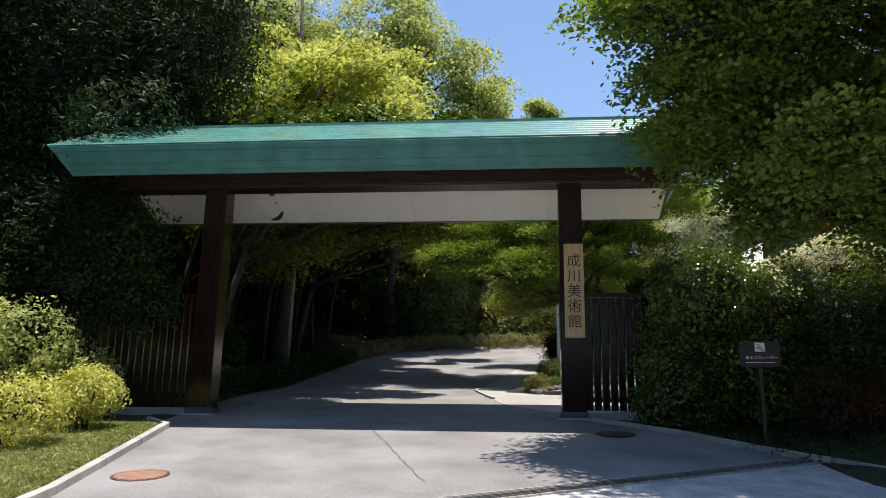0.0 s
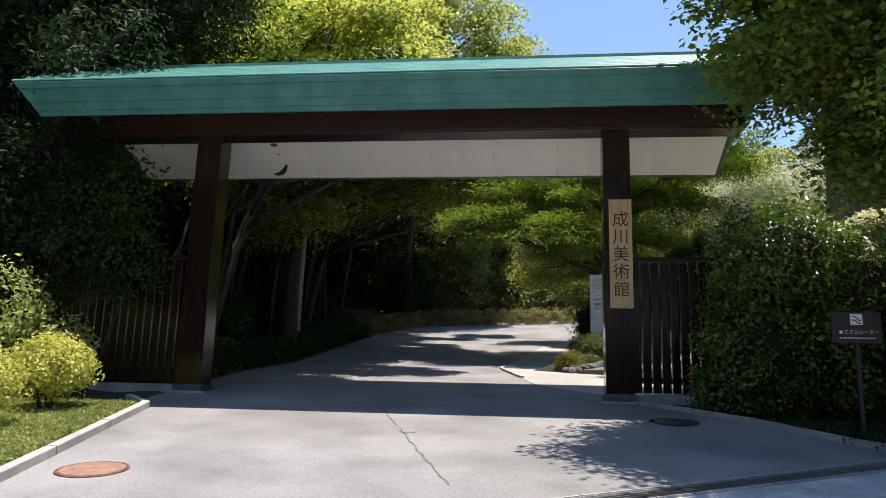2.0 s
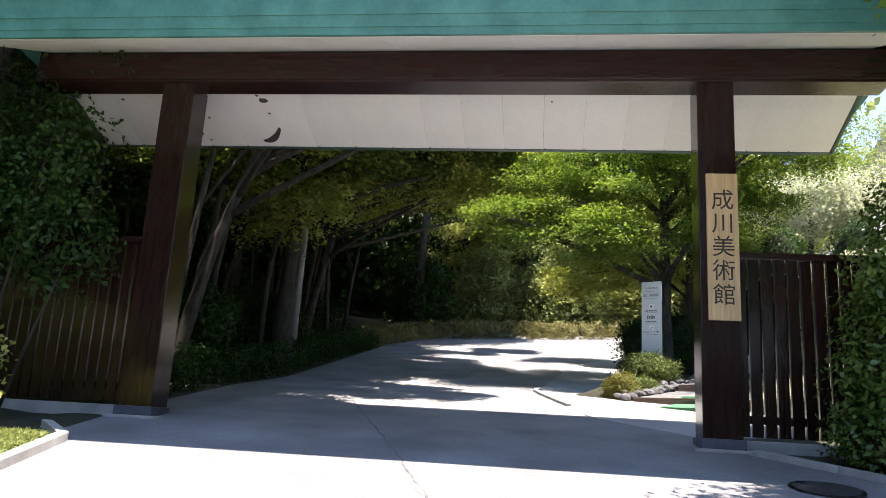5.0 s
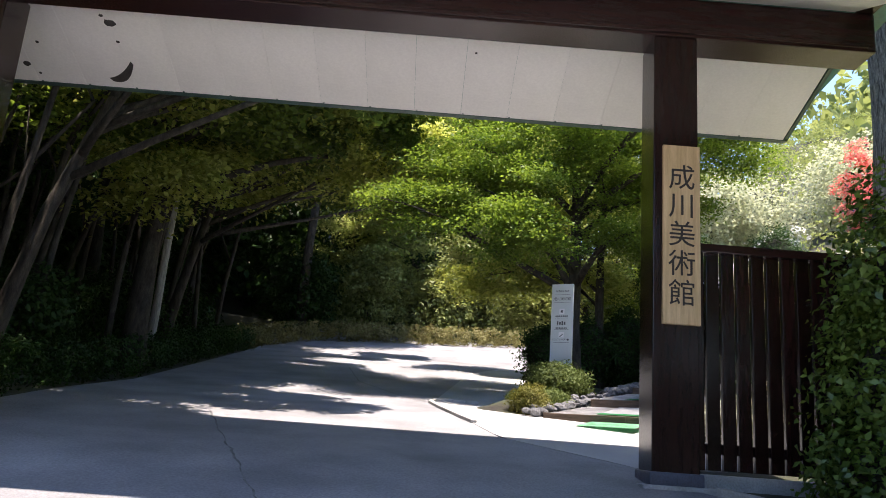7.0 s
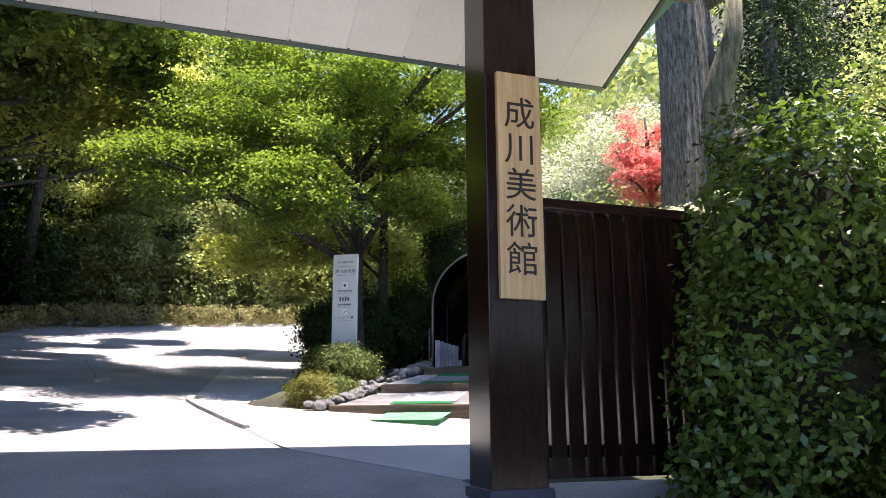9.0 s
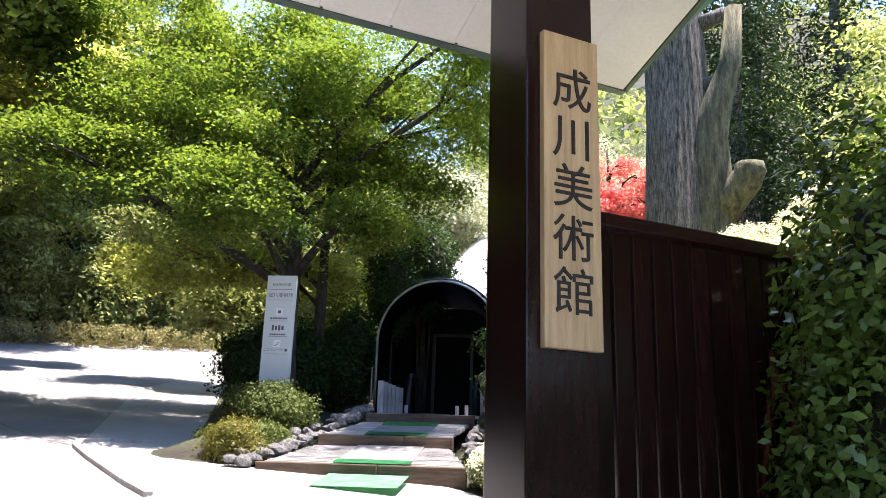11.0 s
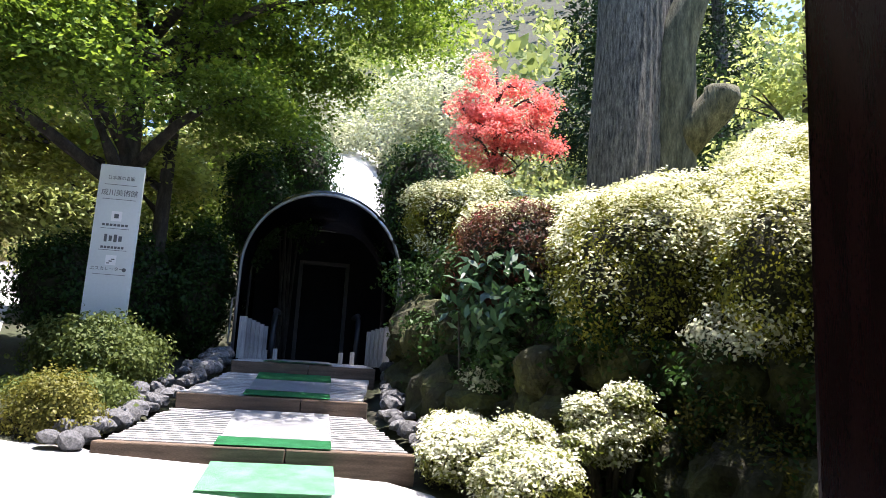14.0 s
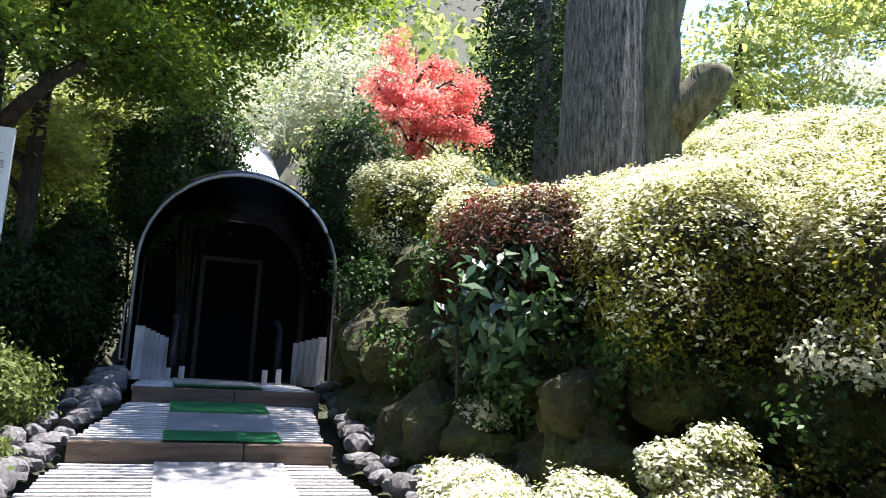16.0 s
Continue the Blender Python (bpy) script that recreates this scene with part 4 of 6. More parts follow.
def shrub(name, x, y, blobs, leaf, label, n_sprays=300, per=14, reach=0.12, thick=0.03, size=0.06, tilt=0.75, shell=0.6, stems=6, aspect=0.55, zoff=0.0, category="shrub", group="", bark=None, heart=0.0, shoots=0.0, shoot_mat=None):
    z0 = ground_at(x, y) + zoff
    t = thing(name, pose(x, y, z0), label, category, group)
    r2 = random.Random(int(x * 100 + y * 10))
    for k in range(stems):
        b = blobs[k % len(blobs)]
        q = Vector(b[:3]) + Vector((r2.uniform(-.6, .6) * b[3], r2.uniform(-.6, .6) * b[4], r2.uniform(-.2, .6) * b[5]))
        p0 = Vector((b[0] * 0.6 + r2.uniform(-.1, .1), b[1] * 0.6 + r2.uniform(-.1, .1), -0.25 - zoff))
        part("stem", tube([p0, p0.lerp(q, 0.5) + Vector((0, 0, 0.1)), q], [0.028, 0.02, 0.008], 5, 0.1, k), bark or BARK_MAPLE, t, smooth=True)
    foliage("leaves", t, blobs, leaf, n_sprays, per, reach, thick, size, tilt, shell, 0.0, aspect)
    # Solid dark core, added to stop see-through and stand in for inner shade.
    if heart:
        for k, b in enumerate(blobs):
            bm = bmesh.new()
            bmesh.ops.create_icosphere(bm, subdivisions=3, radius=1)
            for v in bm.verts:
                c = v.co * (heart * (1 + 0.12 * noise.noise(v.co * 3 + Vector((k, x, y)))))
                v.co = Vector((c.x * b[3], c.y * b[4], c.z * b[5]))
            part("twig_heart", bm, SHADE_CORE, t, smooth=True).location = b[:3]
    # Pale shoots kept to the tops, so part of the sunlight is in colour.
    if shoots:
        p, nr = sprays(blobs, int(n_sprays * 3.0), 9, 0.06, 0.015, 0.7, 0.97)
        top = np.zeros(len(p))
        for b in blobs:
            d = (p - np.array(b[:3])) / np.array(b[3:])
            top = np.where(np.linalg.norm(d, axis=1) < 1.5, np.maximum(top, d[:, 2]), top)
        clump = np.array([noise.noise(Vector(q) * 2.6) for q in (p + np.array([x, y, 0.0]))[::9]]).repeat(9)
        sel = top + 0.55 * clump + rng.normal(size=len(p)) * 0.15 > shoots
        part("young_growth", leaf_mesh("young_growth", p[sel] + nr[sel] * 0.006, nr[sel] + np.array([-0.1, -0.3, 0.9]), size * 1.2, shoot_mat or L_SHOOT_LIT, 0.5), L_SHOOT_LIT, t, "pale cream young shoots, painted on the sunlit tops")
    return t


def rel(x, y, world_blobs):
    z0 = ground_at(x, y)
    return [(a - x, b - y, c - z0, *r) for a, b, c, *r in world_blobs]


# cedar over the gate's left end
tree("cedar", -10.2, 19.6, 17, 0.42, rel(-10.2, 19.6, [(-11.6, 19.4, 7.6, 2.4, 1.8, 2.0), (-10.8, 19.5, 10.9, 3.8, 3.0, 1.7), (-7.6, 18.8, 11.0, 2.2, 2.0, 1.3), (-9.5, 19.5, 13, 4.2, 3.5, 2.2), (-7.0, 18.6, 12.6, 1.6, 1.8, 1.2), (-10, 19.5, 16.5, 3.4, 3.4, 2.6), (-13.5, 17.5, 9, 2.6, 2.6, 3.0), (-13.5, 17, 13, 3, 3, 3), (-9.6, 18.6, 9.0, 2.2, 1.4, 1.2), (-9.2, 17.6, 6.6, 1.7, 0.9, 1.0), (-7.6, 17.0, 8.8, 1.3, 1.1, 0.7), (-11.0, 17.6, 6.8, 1.8, 1.0, 1.4)]),
     L_CEDAR, BARK, "tall dark cedar with drooping needle sprays", 4600, 22, 0.38, 0.10, 0.17, tilt=0.5, droop=0.9, seed=3, aspect=0.3)
# maples and wild trees of the wood left of the drive
wood = [(-8.6, 24.5, 9.5, 0.16, 1.4, 0.6), (-9.6, 27.0, 10.5, 0.15, 2.2, -0.6), (-8.2, 29.8, 11, 0.17, 1.6, 0.2), (-10.6, 31.5, 11, 0.16, 0.9, 0.4), (-8.8, 33.6, 11, 0.15, 1.8, -0.3), (-11.8, 25.2, 11, 0.2, 0.6, 0.3), (-13.5, 29, 12, 0.2, 0.5, 0.2), (-9.5, 38.0, 12, 0.18, 1.4, -0.5)]
# Limb masses added above view to shade the left of the drive.
over = [[(-5.4, 22.4, 9.6, 1.9, 1.5, 0.55), (-3.6, 23.2, 10.0, 1.4, 1.4, 0.5), (-3.4, 25.2, 10.2, 1.4, 1.3, 0.5)], [(-5.2, 26.2, 10.0, 1.8, 1.6, 0.55), (-3.0, 27.0, 10.6, 1.2, 1.3, 0.5)], [(-5.4, 29.4, 10.6, 1.7, 1.6, 0.6), (-6.2, 31.0, 11.0, 1.6, 1.6, 0.6), (-3.6, 28.6, 10.8, 1.3, 1.3, 0.5)], [(-6.8, 33.6, 11.2, 1.6, 1.6, 0.6)],
        [(-5.6, 32.6, 11.2, 1.8, 1.8, 0.6), (-5.0, 35.2, 11.6, 1.6, 1.6, 0.6)], [(-9.5, 22.0, 9.5, 2.2, 1.8, 0.7)], [], [(-6.0, 37.5, 12.0, 1.8, 1.8, 0.6)]]
for i, (x, y, h, r, lx, ly) in enumerate(wood):
    r2 = random.Random(i + 40)
    bl = [(lx + r2.uniform(-1.6, 2.2), ly + r2.uniform(-1.6, 1.6), h * f, r2.uniform(1.7, 2.5), r2.uniform(1.7, 2.5), r2.uniform(0.8, 1.2)) for f in (0.52, 0.66, 0.8, 0.9, 1.0)]
    if over[i]:
        bl += rel(x, y, [b for b in over[i] if b[0] < -4.2])
    tree("maple_tree", x, y, h, r * 0.62, bl, L_MAPLE if i in (1, 3, 5, 6) else L_BRIGHT, BARK_MAPLE, "slender woodland maple with layered green leaves", 950, 28, 0.5, 0.05, 0.15, (lx, ly), seed=i + 20, tiers=7, tilt=0.15, group="woodland maples")
# maples at the wood's edge, largely unseen crowns placed to shade the drive
def shade_blobs(spots, whole=False):
    """Crown masses over the spots of ground (x, y, rx, ry) that they shade at this hour; small ones break up into loose sprays."""
    out, r2, parts = [], random.Random(17), []
    for x, y, rx, ry in spots:
        if rx >= 1 or whole:
            parts.append((x, y, rx, ry))
            continue
        for _ in range(7):
            q = r2.uniform(0.22, 0.42)
            parts.append((x + r2.uniform(-1.2, 1.2) * rx, y + r2.uniform(-1.5, 1.5) * ry, q * 1.2, q * 0.6))
    for k, (x, y, rx, ry) in enumerate(parts):
        h = 6.6 + 0.7 * math.sin(k * 2.1)
        out.append((x + SUN.x / SUN.z * h, y + SUN.y / SUN.z * h, float(base(y)) + h, rx, ry, 0.45))
    return out


tree("leaning_maple", -7.7, 22.4, 9.0, 0.15, rel(-7.7, 22.4, shade_blobs([(-6.3, 21.0, 1.4, 1.0), (-5.0, 22.8, 1.5, 1.3), (-4.9, 20.6, 1.2, 0.8), (-6.4, 25.0, 1.5, 1.2), (-5.3, 27.0, 1.5, 1.3), (-6.3, 29.0, 1.6, 1.3), (-5.0, 25.0, 1.0, 0.8), (-2.7, 22.7, 0.75, 0.42), (-3.7, 24.6, 0.8, 0.7), (-3.9, 28.4, 0.9, 0.8)])),
     L_CANOPY, BARK_MAPLE, "leaning maple whose crown hangs over the drive", 2500, 24, 0.36, 0.06, 0.17, (2.6, 0.6), seed=64, tilt=0.2, shell=0.05)
tree("leaning_maple", -8.0, 31.5, 10.0, 0.15, rel(-8.0, 31.5, shade_blobs([(-5.0, 29.6, 1.0, 0.8), (-5.5, 31.2, 1.6, 1.3), (-6.4, 33.2, 1.5, 1.2), (-5.6, 35.2, 1.5, 1.2), (-6.3, 37.2, 1.6, 1.2), (-3.3, 30.8, 0.55, 0.4), (-4.0, 33.0, 0.9, 0.5), (-3.6, 36.0, 0.9, 0.5), (-5.0, 39.4, 1.5, 1.0), (-2.2, 37.6, 0.8, 0.35), (-2.6, 41.6, 1.7, 0.9)])),
     L_CANOPY, BARK_MAPLE, "maple at the wood's edge reaching over the drive", 2500, 24, 0.36, 0.06, 0.17, (2.2, 0.8), seed=65, tilt=0.2, shell=0.05)
# tall bright tree behind the roof
tree("bright_tree", -7.2, 27.5, 14, 0.22, rel(-7.2, 27.5, [(-6.8, 26, 13.5, 2.6, 2.2, 1.6), (-4.6, 26.5, 13.0, 2.2, 2, 1.3), (-3.0, 27.5, 11.2, 2.2, 2, 1.1), (-8.6, 26.5, 14.6, 2, 2, 1.5), (-2.2, 30, 10.0, 2.0, 2, 1.0), (-5.5, 29, 15.2, 2.4, 2, 1.4)]),
     L_BRIGHT, BARK_MAPLE, "tall tree with bright yellow-green spring leaves", 1900, 28, 0.42, 0.05, 0.14, seed=61, tiers=10, tilt=0.25)
for i, (x, y, h, bl) in enumerate([(-6, 42, 24, [(-8, 41, 20, 4, 3, 3), (-4.5, 41, 22, 3.5, 3, 2.6), (-2.6, 41, 18.5, 2.8, 2.5, 2.0), (-0.9, 41, 19.0, 1.9, 2, 1.7), (-5.5, 41, 25, 3.2, 3, 2.6), (-6, 41, 16.5, 4, 3, 2), (-9.0, 40, 23.0, 2.0, 2, 1.5), (-6.5, 40, 23.9, 2.2, 2, 1.7), (-4.0, 40, 22.2, 2.0, 2, 1.5), (-1.9, 40, 21.1, 1.8, 2, 1.4), (-0.7, 40, 19.6, 1.3, 2, 1.0), (-5.8, 40, 20.6, 2.0, 2, 1.5), (-10.9, 40, 24.1, 1.8, 2, 1.4)]), (-14, 40, 24, [(-15, 39, 18, 4, 3, 3), (-12, 39, 22, 4, 3, 3), (-16, 39, 23, 4, 3, 3), (-18, 38, 15, 4, 3, 3)])]):
    tree("tall_tree", x, y, h - 5, 0.22, rel(x, y, bl), L_SPRING, BARK_MAPLE, "tall tree with pale spring leaves against the sky", 1800, 26, 0.55, 0.12, 0.19, seed=70 + i, tilt=0.4, tiers=12)
# trees beyond the bend
for i, (x, y, h, bl, lf) in enumerate([(0.5, 46, 10, [(-2, 45, 10.5, 2.6, 2, 2.2), (1.5, 45.5, 11.5, 2.6, 2, 2.4), (0, 45, 14, 3, 2.4, 2)], L_SPRING), (5.5, 46, 11, [(4.5, 45.5, 11, 2.6, 2, 2.6), (7.5, 46, 11.5, 2.6, 2.2, 2.4), (6, 46, 15, 3.2, 2.4, 2.2)], L_BRIGHT), (-4.5, 44.5, 11, [(-5.5, 44, 11.5, 2.4, 2, 2.2), (-3, 44, 13.5, 2.6, 2, 2.0), (-4.5, 43.6, 9.5, 2.2, 1.6, 1.6)], L_SPRING), (10, 42, 10, [(9, 41, 11.5, 2.6, 2.4, 2.4), (11.5, 42, 12.5, 3, 2.4, 2.4), (8, 43, 14, 2.6, 2.4, 2.0)], L_SPRING)]):
    tree("bend_tree", x, y + 3, h, 0.16, rel(x, y + 3, [(a, b + 3, c + 1.6, *q) for a, b, c, *q in bl]), lf, BARK_MAPLE, "light green tree beyond the bend of the drive", 480, 26, 0.45, 0.1, 0.17, seed=90 + i, tiers=9, tilt=0.3, group="trees beyond the bend")
tree("bend_tree", -1.2, 45.0, 6.0, 0.14, rel(-1.2, 45.0, [(-3.2, 44.0, 16.9, 1.7, 1.3, 1.1), (-1.1, 44.0, 15.5, 1.7, 1.3, 1.1), (-2.4, 44.0, 13.2, 1.7, 1.3, 1.1), (0.1, 44.0, 18.0, 1.7, 1.3, 1.1), (-2.7, 44.0, 11.1, 1.7, 1.3, 1.1), (1.8, 44.0, 19.5, 1.7, 1.3, 1.1)]), L_SPRING, BARK_MAPLE, "pale sunlit tree where the drive bends", 1300, 26, 0.4, 0.06, 0.19, seed=97, tiers=8, tilt=0.3, group="trees beyond the bend")
# bushy growth along the bend and dark undergrowth of the wood
for i, (x, y, rx, ry, rz, lf) in enumerate([(-3.5, 43.2, 1.6, 0.8, 1.5, L_THICKET), (-0.8, 44.0, 1.7, 0.8, 1.7, L_THICKET), (2.0, 45.2, 1.7, 0.8, 1.6, L_THICKET), (4.8, 46.6, 1.7, 0.9, 1.6, L_SPRING), (-6.2, 42.4, 1.5, 0.9, 1.3, L_DARK), (8.2, 47.6, 1.8, 0.9, 1.6, L_THICKET)]):
    shrub("bamboo_thicket", x, y, [(0, 0, 1.4, rx, ry, rz), (0.3, 0, 2.6, rx * 0.8, ry, rz * 0.7)], lf, "feathery light thicket behind the low hedge", 420, 18, 0.3, 0.06, 0.2, 0.5, 0.4, aspect=0.4, group="thickets")
for i in range(16):
    r2 = random.Random(300 + i)
    x, y = -8.4 - r2.random() * 4.5, 20.5 + i * 1.25
    shrub("undergrowth", x, y, [(0, 0, 0.6, 1.1, 1.0, 0.8), (r2.uniform(-.6, .6), 0.2, 1.1, 0.8, 0.8, 0.7)], L_DARK, "dark evergreen undergrowth in the wood's shade", 200, 16, 0.22, 0.05, 0.12, group="undergrowth")
for i in range(9):
    r2 = random.Random(400 + i)
    x, y = -14 - r2.random() * 5, 20 + i * 2.6
    # The flat top mass is added overhead to deepen the wood's shade.
    tree("evergreen_tree", x, y, 8, 0.18, [(0, 0, 2.5, 2.0, 1.8, 1.8), (0.4, 0, 5, 2.2, 2.0, 1.9), (0, 0.3, 7.8, 2.0, 2.0, 1.8), (1.5, 0, 10.6, 3.4, 3.0, 0.8)], L_DARK, BARK, "dark evergreen tree deep in the wood", 420, 20, 0.45, 0.12, 0.24, seed=i, group="evergreens in the wood")
# the layered maple by the information board
tree("garden_maple", 2.55, 28.1, 8.0, 0.19, rel(2.55, 28.1, [(0.2, 26.6, 8.2, 1.9, 1.7, 0.6), (2.2, 26.8, 9.6, 2.2, 1.8, 0.7), (4.0, 27.4, 8.6, 1.7, 1.6, 0.6), (-0.6, 27.8, 9.8, 1.9, 1.9, 0.7), (3.2, 27.4, 10.8, 2.0, 1.8, 0.7), (1.2, 28.2, 11.2, 2.0, 2, 0.7), (0.8, 25.9, 7.2, 1.5, 1.1, 0.45), (3.6, 26.6, 7.5, 1.4, 1.0, 0.4), (-1.2, 26.4, 7.6, 1.4, 1.2, 0.5), (4.3, 28.4, 10.2, 1.4, 1.4, 0.6), (4.9, 25.3, 9.9, 1.3, 1.2, 0.5), (5.3, 26.6, 9.6, 1.3, 1.2, 0.5), (4.4, 24.1, 10.2, 0.9, 0.8, 0.4)]),
     L_GARDEN, BARK_MAPLE, "garden maple with tiered layers of fresh green leaves", 4200, 34, 0.34, 0.03, 0.075, seed=7, tilt=0.10, droop=0.3, tiers=11)
tree("garden_maple", 3.25, 28.5, 7.0, 0.13, rel(3.25, 28.5, [(3.2, 29.2, 7.2, 1.6, 1.2, 0.6), (2.2, 29.6, 8.6, 1.8, 1.4, 0.7), (4.0, 29.5, 9.2, 1.4, 1.4, 0.7), (0.6, 30.0, 7.0, 1.6, 1.2, 0.6)]),
     L_BRIGHT, BARK_MAPLE, "garden maple with tiered bright green leaves", 900, 28, 0.34, 0.03, 0.10, seed=8, tilt=0.10, tiers=7)
tree("garden_maple", 4.0, 33.6, 6.0, 0.12, rel(4.0, 33.6, [(2.2, 33.0, 7.0, 1.5, 1.1, 0.8), (4.2, 33.4, 7.6, 1.6, 1.2, 0.8), (3.2, 33.4, 9.3, 1.8, 1.4, 0.8), (0.8, 34.0, 8.6, 1.5, 1.2, 0.7), (5.6, 32.6, 8.6, 1.3, 1.2, 0.7), (1.8, 34.5, 10.6, 1.7, 1.4, 0.7)]),
     L_THICKET, BARK_MAPLE, "slender maple with pale sunlit leaves beside the walkway", 1500, 28, 0.34, 0.04, 0.13, seed=12, tilt=0.2, tiers=8)
# maple that hangs over the drive from the street side
# Several high masses are unseen, added to shade street and drive.
tree("street_maple", 8.6, 15.2, 7.5, 0.28, rel(8.6, 15.2, [(3.4, 13.9, 7.3, 1.2, 1.2, 0.55), (3.6, 15.0, 9.9, 1.6, 1.2, 0.5), (5.2, 13.0, 10.0, 2.0, 1.6, 0.6), (3.2, 13.0, 9.6, 1.3, 1.2, 0.5), (4.4, 13.8, 7.9, 1.9, 1.7, 0.9), (3.4, 14.2, 8.9, 1.7, 1.5, 0.7), (6.3, 14.0, 7.2, 1.9, 1.8, 0.8), (6.2, 14.2, 9.4, 2.4, 2, 1.1), (8.4, 14.0, 8.3, 2.2, 2.2, 1.2), (9.5, 14.5, 10.2, 2.8, 2.6, 1.2), (4.6, 14.8, 10.3, 2.0, 1.8, 0.8), (10.5, 15, 7.6, 2.2, 2.2, 1.0), (5.0, 11.4, 10.2, 2.0, 1.5, 0.7), (7.6, 10.6, 10.4, 2.5, 2.0, 0.8), (9.6, 12.4, 10.0, 2.6, 2.0, 0.8), (7.2, 16.6, 7.6, 1.9, 1.4, 0.9), (6.6, 15.4, 6.4, 1.5, 1.2, 0.6), (8.6, 16.8, 6.2, 1.6, 1.3, 0.8), (3.7, 14.5, 6.9, 1.0, 0.8, 0.5), (4.7, 14.3, 6.6, 1.1, 0.9, 0.6), (4.6, 12.4, 6.0, 0.9, 0.8, 0.5), (5.6, 13.2, 5.6, 1.1, 0.9, 0.7), (6.4, 12.6, 6.6, 1.3, 1.0, 0.7), (4.5, 14.4, 5.7, 0.7, 0.6, 0.4), (7.4, 13.6, 5.2, 1.3, 1.0, 0.7), *shade_blobs([(5.2, 12.6, 0.9, 0.7), (6.6, 12.8, 1.1, 0.8), (7.0, 11.2, 1.0, 0.6), (1.3, 13.8, 0.75, 0.6), (2.1, 13.9, 0.75, 0.6), (3.0, 14.2, 0.75, 0.6), (4.0, 14.5, 0.75, 0.6), (4.4, 13.8, 0.75, 0.6)], True)]),
     L_GARDEN, BARK_MAPLE, "large maple reaching over the drive's mouth", 8000, 30, 0.40, 0.04, 0.11, seed=9, tilt=0.12, droop=0.35, tiers=9)

# great old trunk on the bank
TX, TY = 7.75, 23.62
tz = ground_at(TX, TY)
old = thing("old_tree_trunk", pose(TX, TY, tz), "massive old trunk with furrowed grey bark and lopped limbs", "tree")
n = 16
pts = [(0.05 * k / n - 0.10 * math.sin(k * 0.7) * 0.3, 0.0, -0.6 + 9.4 * k / n) for k in range(n + 1)]
tr = bmesh.new()
sides = 72
rows = []
for k, p in enumerate(pts):
    ring = []
    rk = 0.56 * (1.25 if k == 0 else 1.12 if k == 1 else 1.0 - 0.012 * k)
    for i in range(sides):
        a = 2 * math.pi * i / sides
        furrow = 0.013 * math.sin(a * 29 + 2.5 * noise.noise(Vector((math.cos(a), math.sin(a), p[2] * 0.5))) * 3) + 0.05 * noise.noise(Vector((math.cos(a) * 1.3, math.sin(a) * 1.3, p[2] * 0.3)))
        ring.append(tr.verts.new((p[0] + (rk + furrow) * math.cos(a), p[1] + (rk + furrow) * math.sin(a), p[2])))
    rows.append(ring)
for r0, r1 in zip(rows, rows[1:]):
    for i in range(sides):
        tr.faces.new((r0[i], r0[(i + 1) % sides], r1[(i + 1) % sides], r1[i]))
tr.faces.new(rows[-1])
part("trunk", tr, BARK, old)
part("side_stem", tube([(0.26, -0.44, -0.3), (0.27, -0.45, 0.8), (0.26, -0.46, 1.6), (0.26, -0.48, 2.4), (0.24, -0.50, 3.0), (0.32, -0.66, 3.6), (0.44, -0.86, 4.2), (0.5, -0.95, 5.2)], [0.36, 0.34, 0.33, 0.32, 0.30, 0.24, 0.18, 0.13], 16, 0.10, 4), BARK_MOSS, old, "mossy side stem", smooth=True)
part("lopped_limb", tube([(0.30, -0.52, 1.65), (0.38, -0.80, 1.95), (0.42, -1.02, 2.15), (0.45, -1.10, 2.32), (0.45, -1.11, 2.4)], [0.26, 0.25, 0.24, 0.25, 0.2], 14, 0.12, 5), BARK_MOSS, old, "lopped mossy limb", smooth=True)
for k, (z, r) in enumerate(((4.0, 0.15), (5.2, 0.12))):
    limb = part("cut_limb", tube([(0.28, -0.35, z - 0.08), (0.44, -0.55, z), (0.56, -0.70, z + 0.05)], [r * 1.25, r * 1.05, r], 12, 0.08, k), BARK, old, smooth=True)
    part("cut_face", tube([(0.56, -0.70, z + 0.05), (0.567, -0.709, z + 0.053)], [r * 0.9, r * 0.88], 12, 0.03, k), PICKET, limb, "pale cut face")

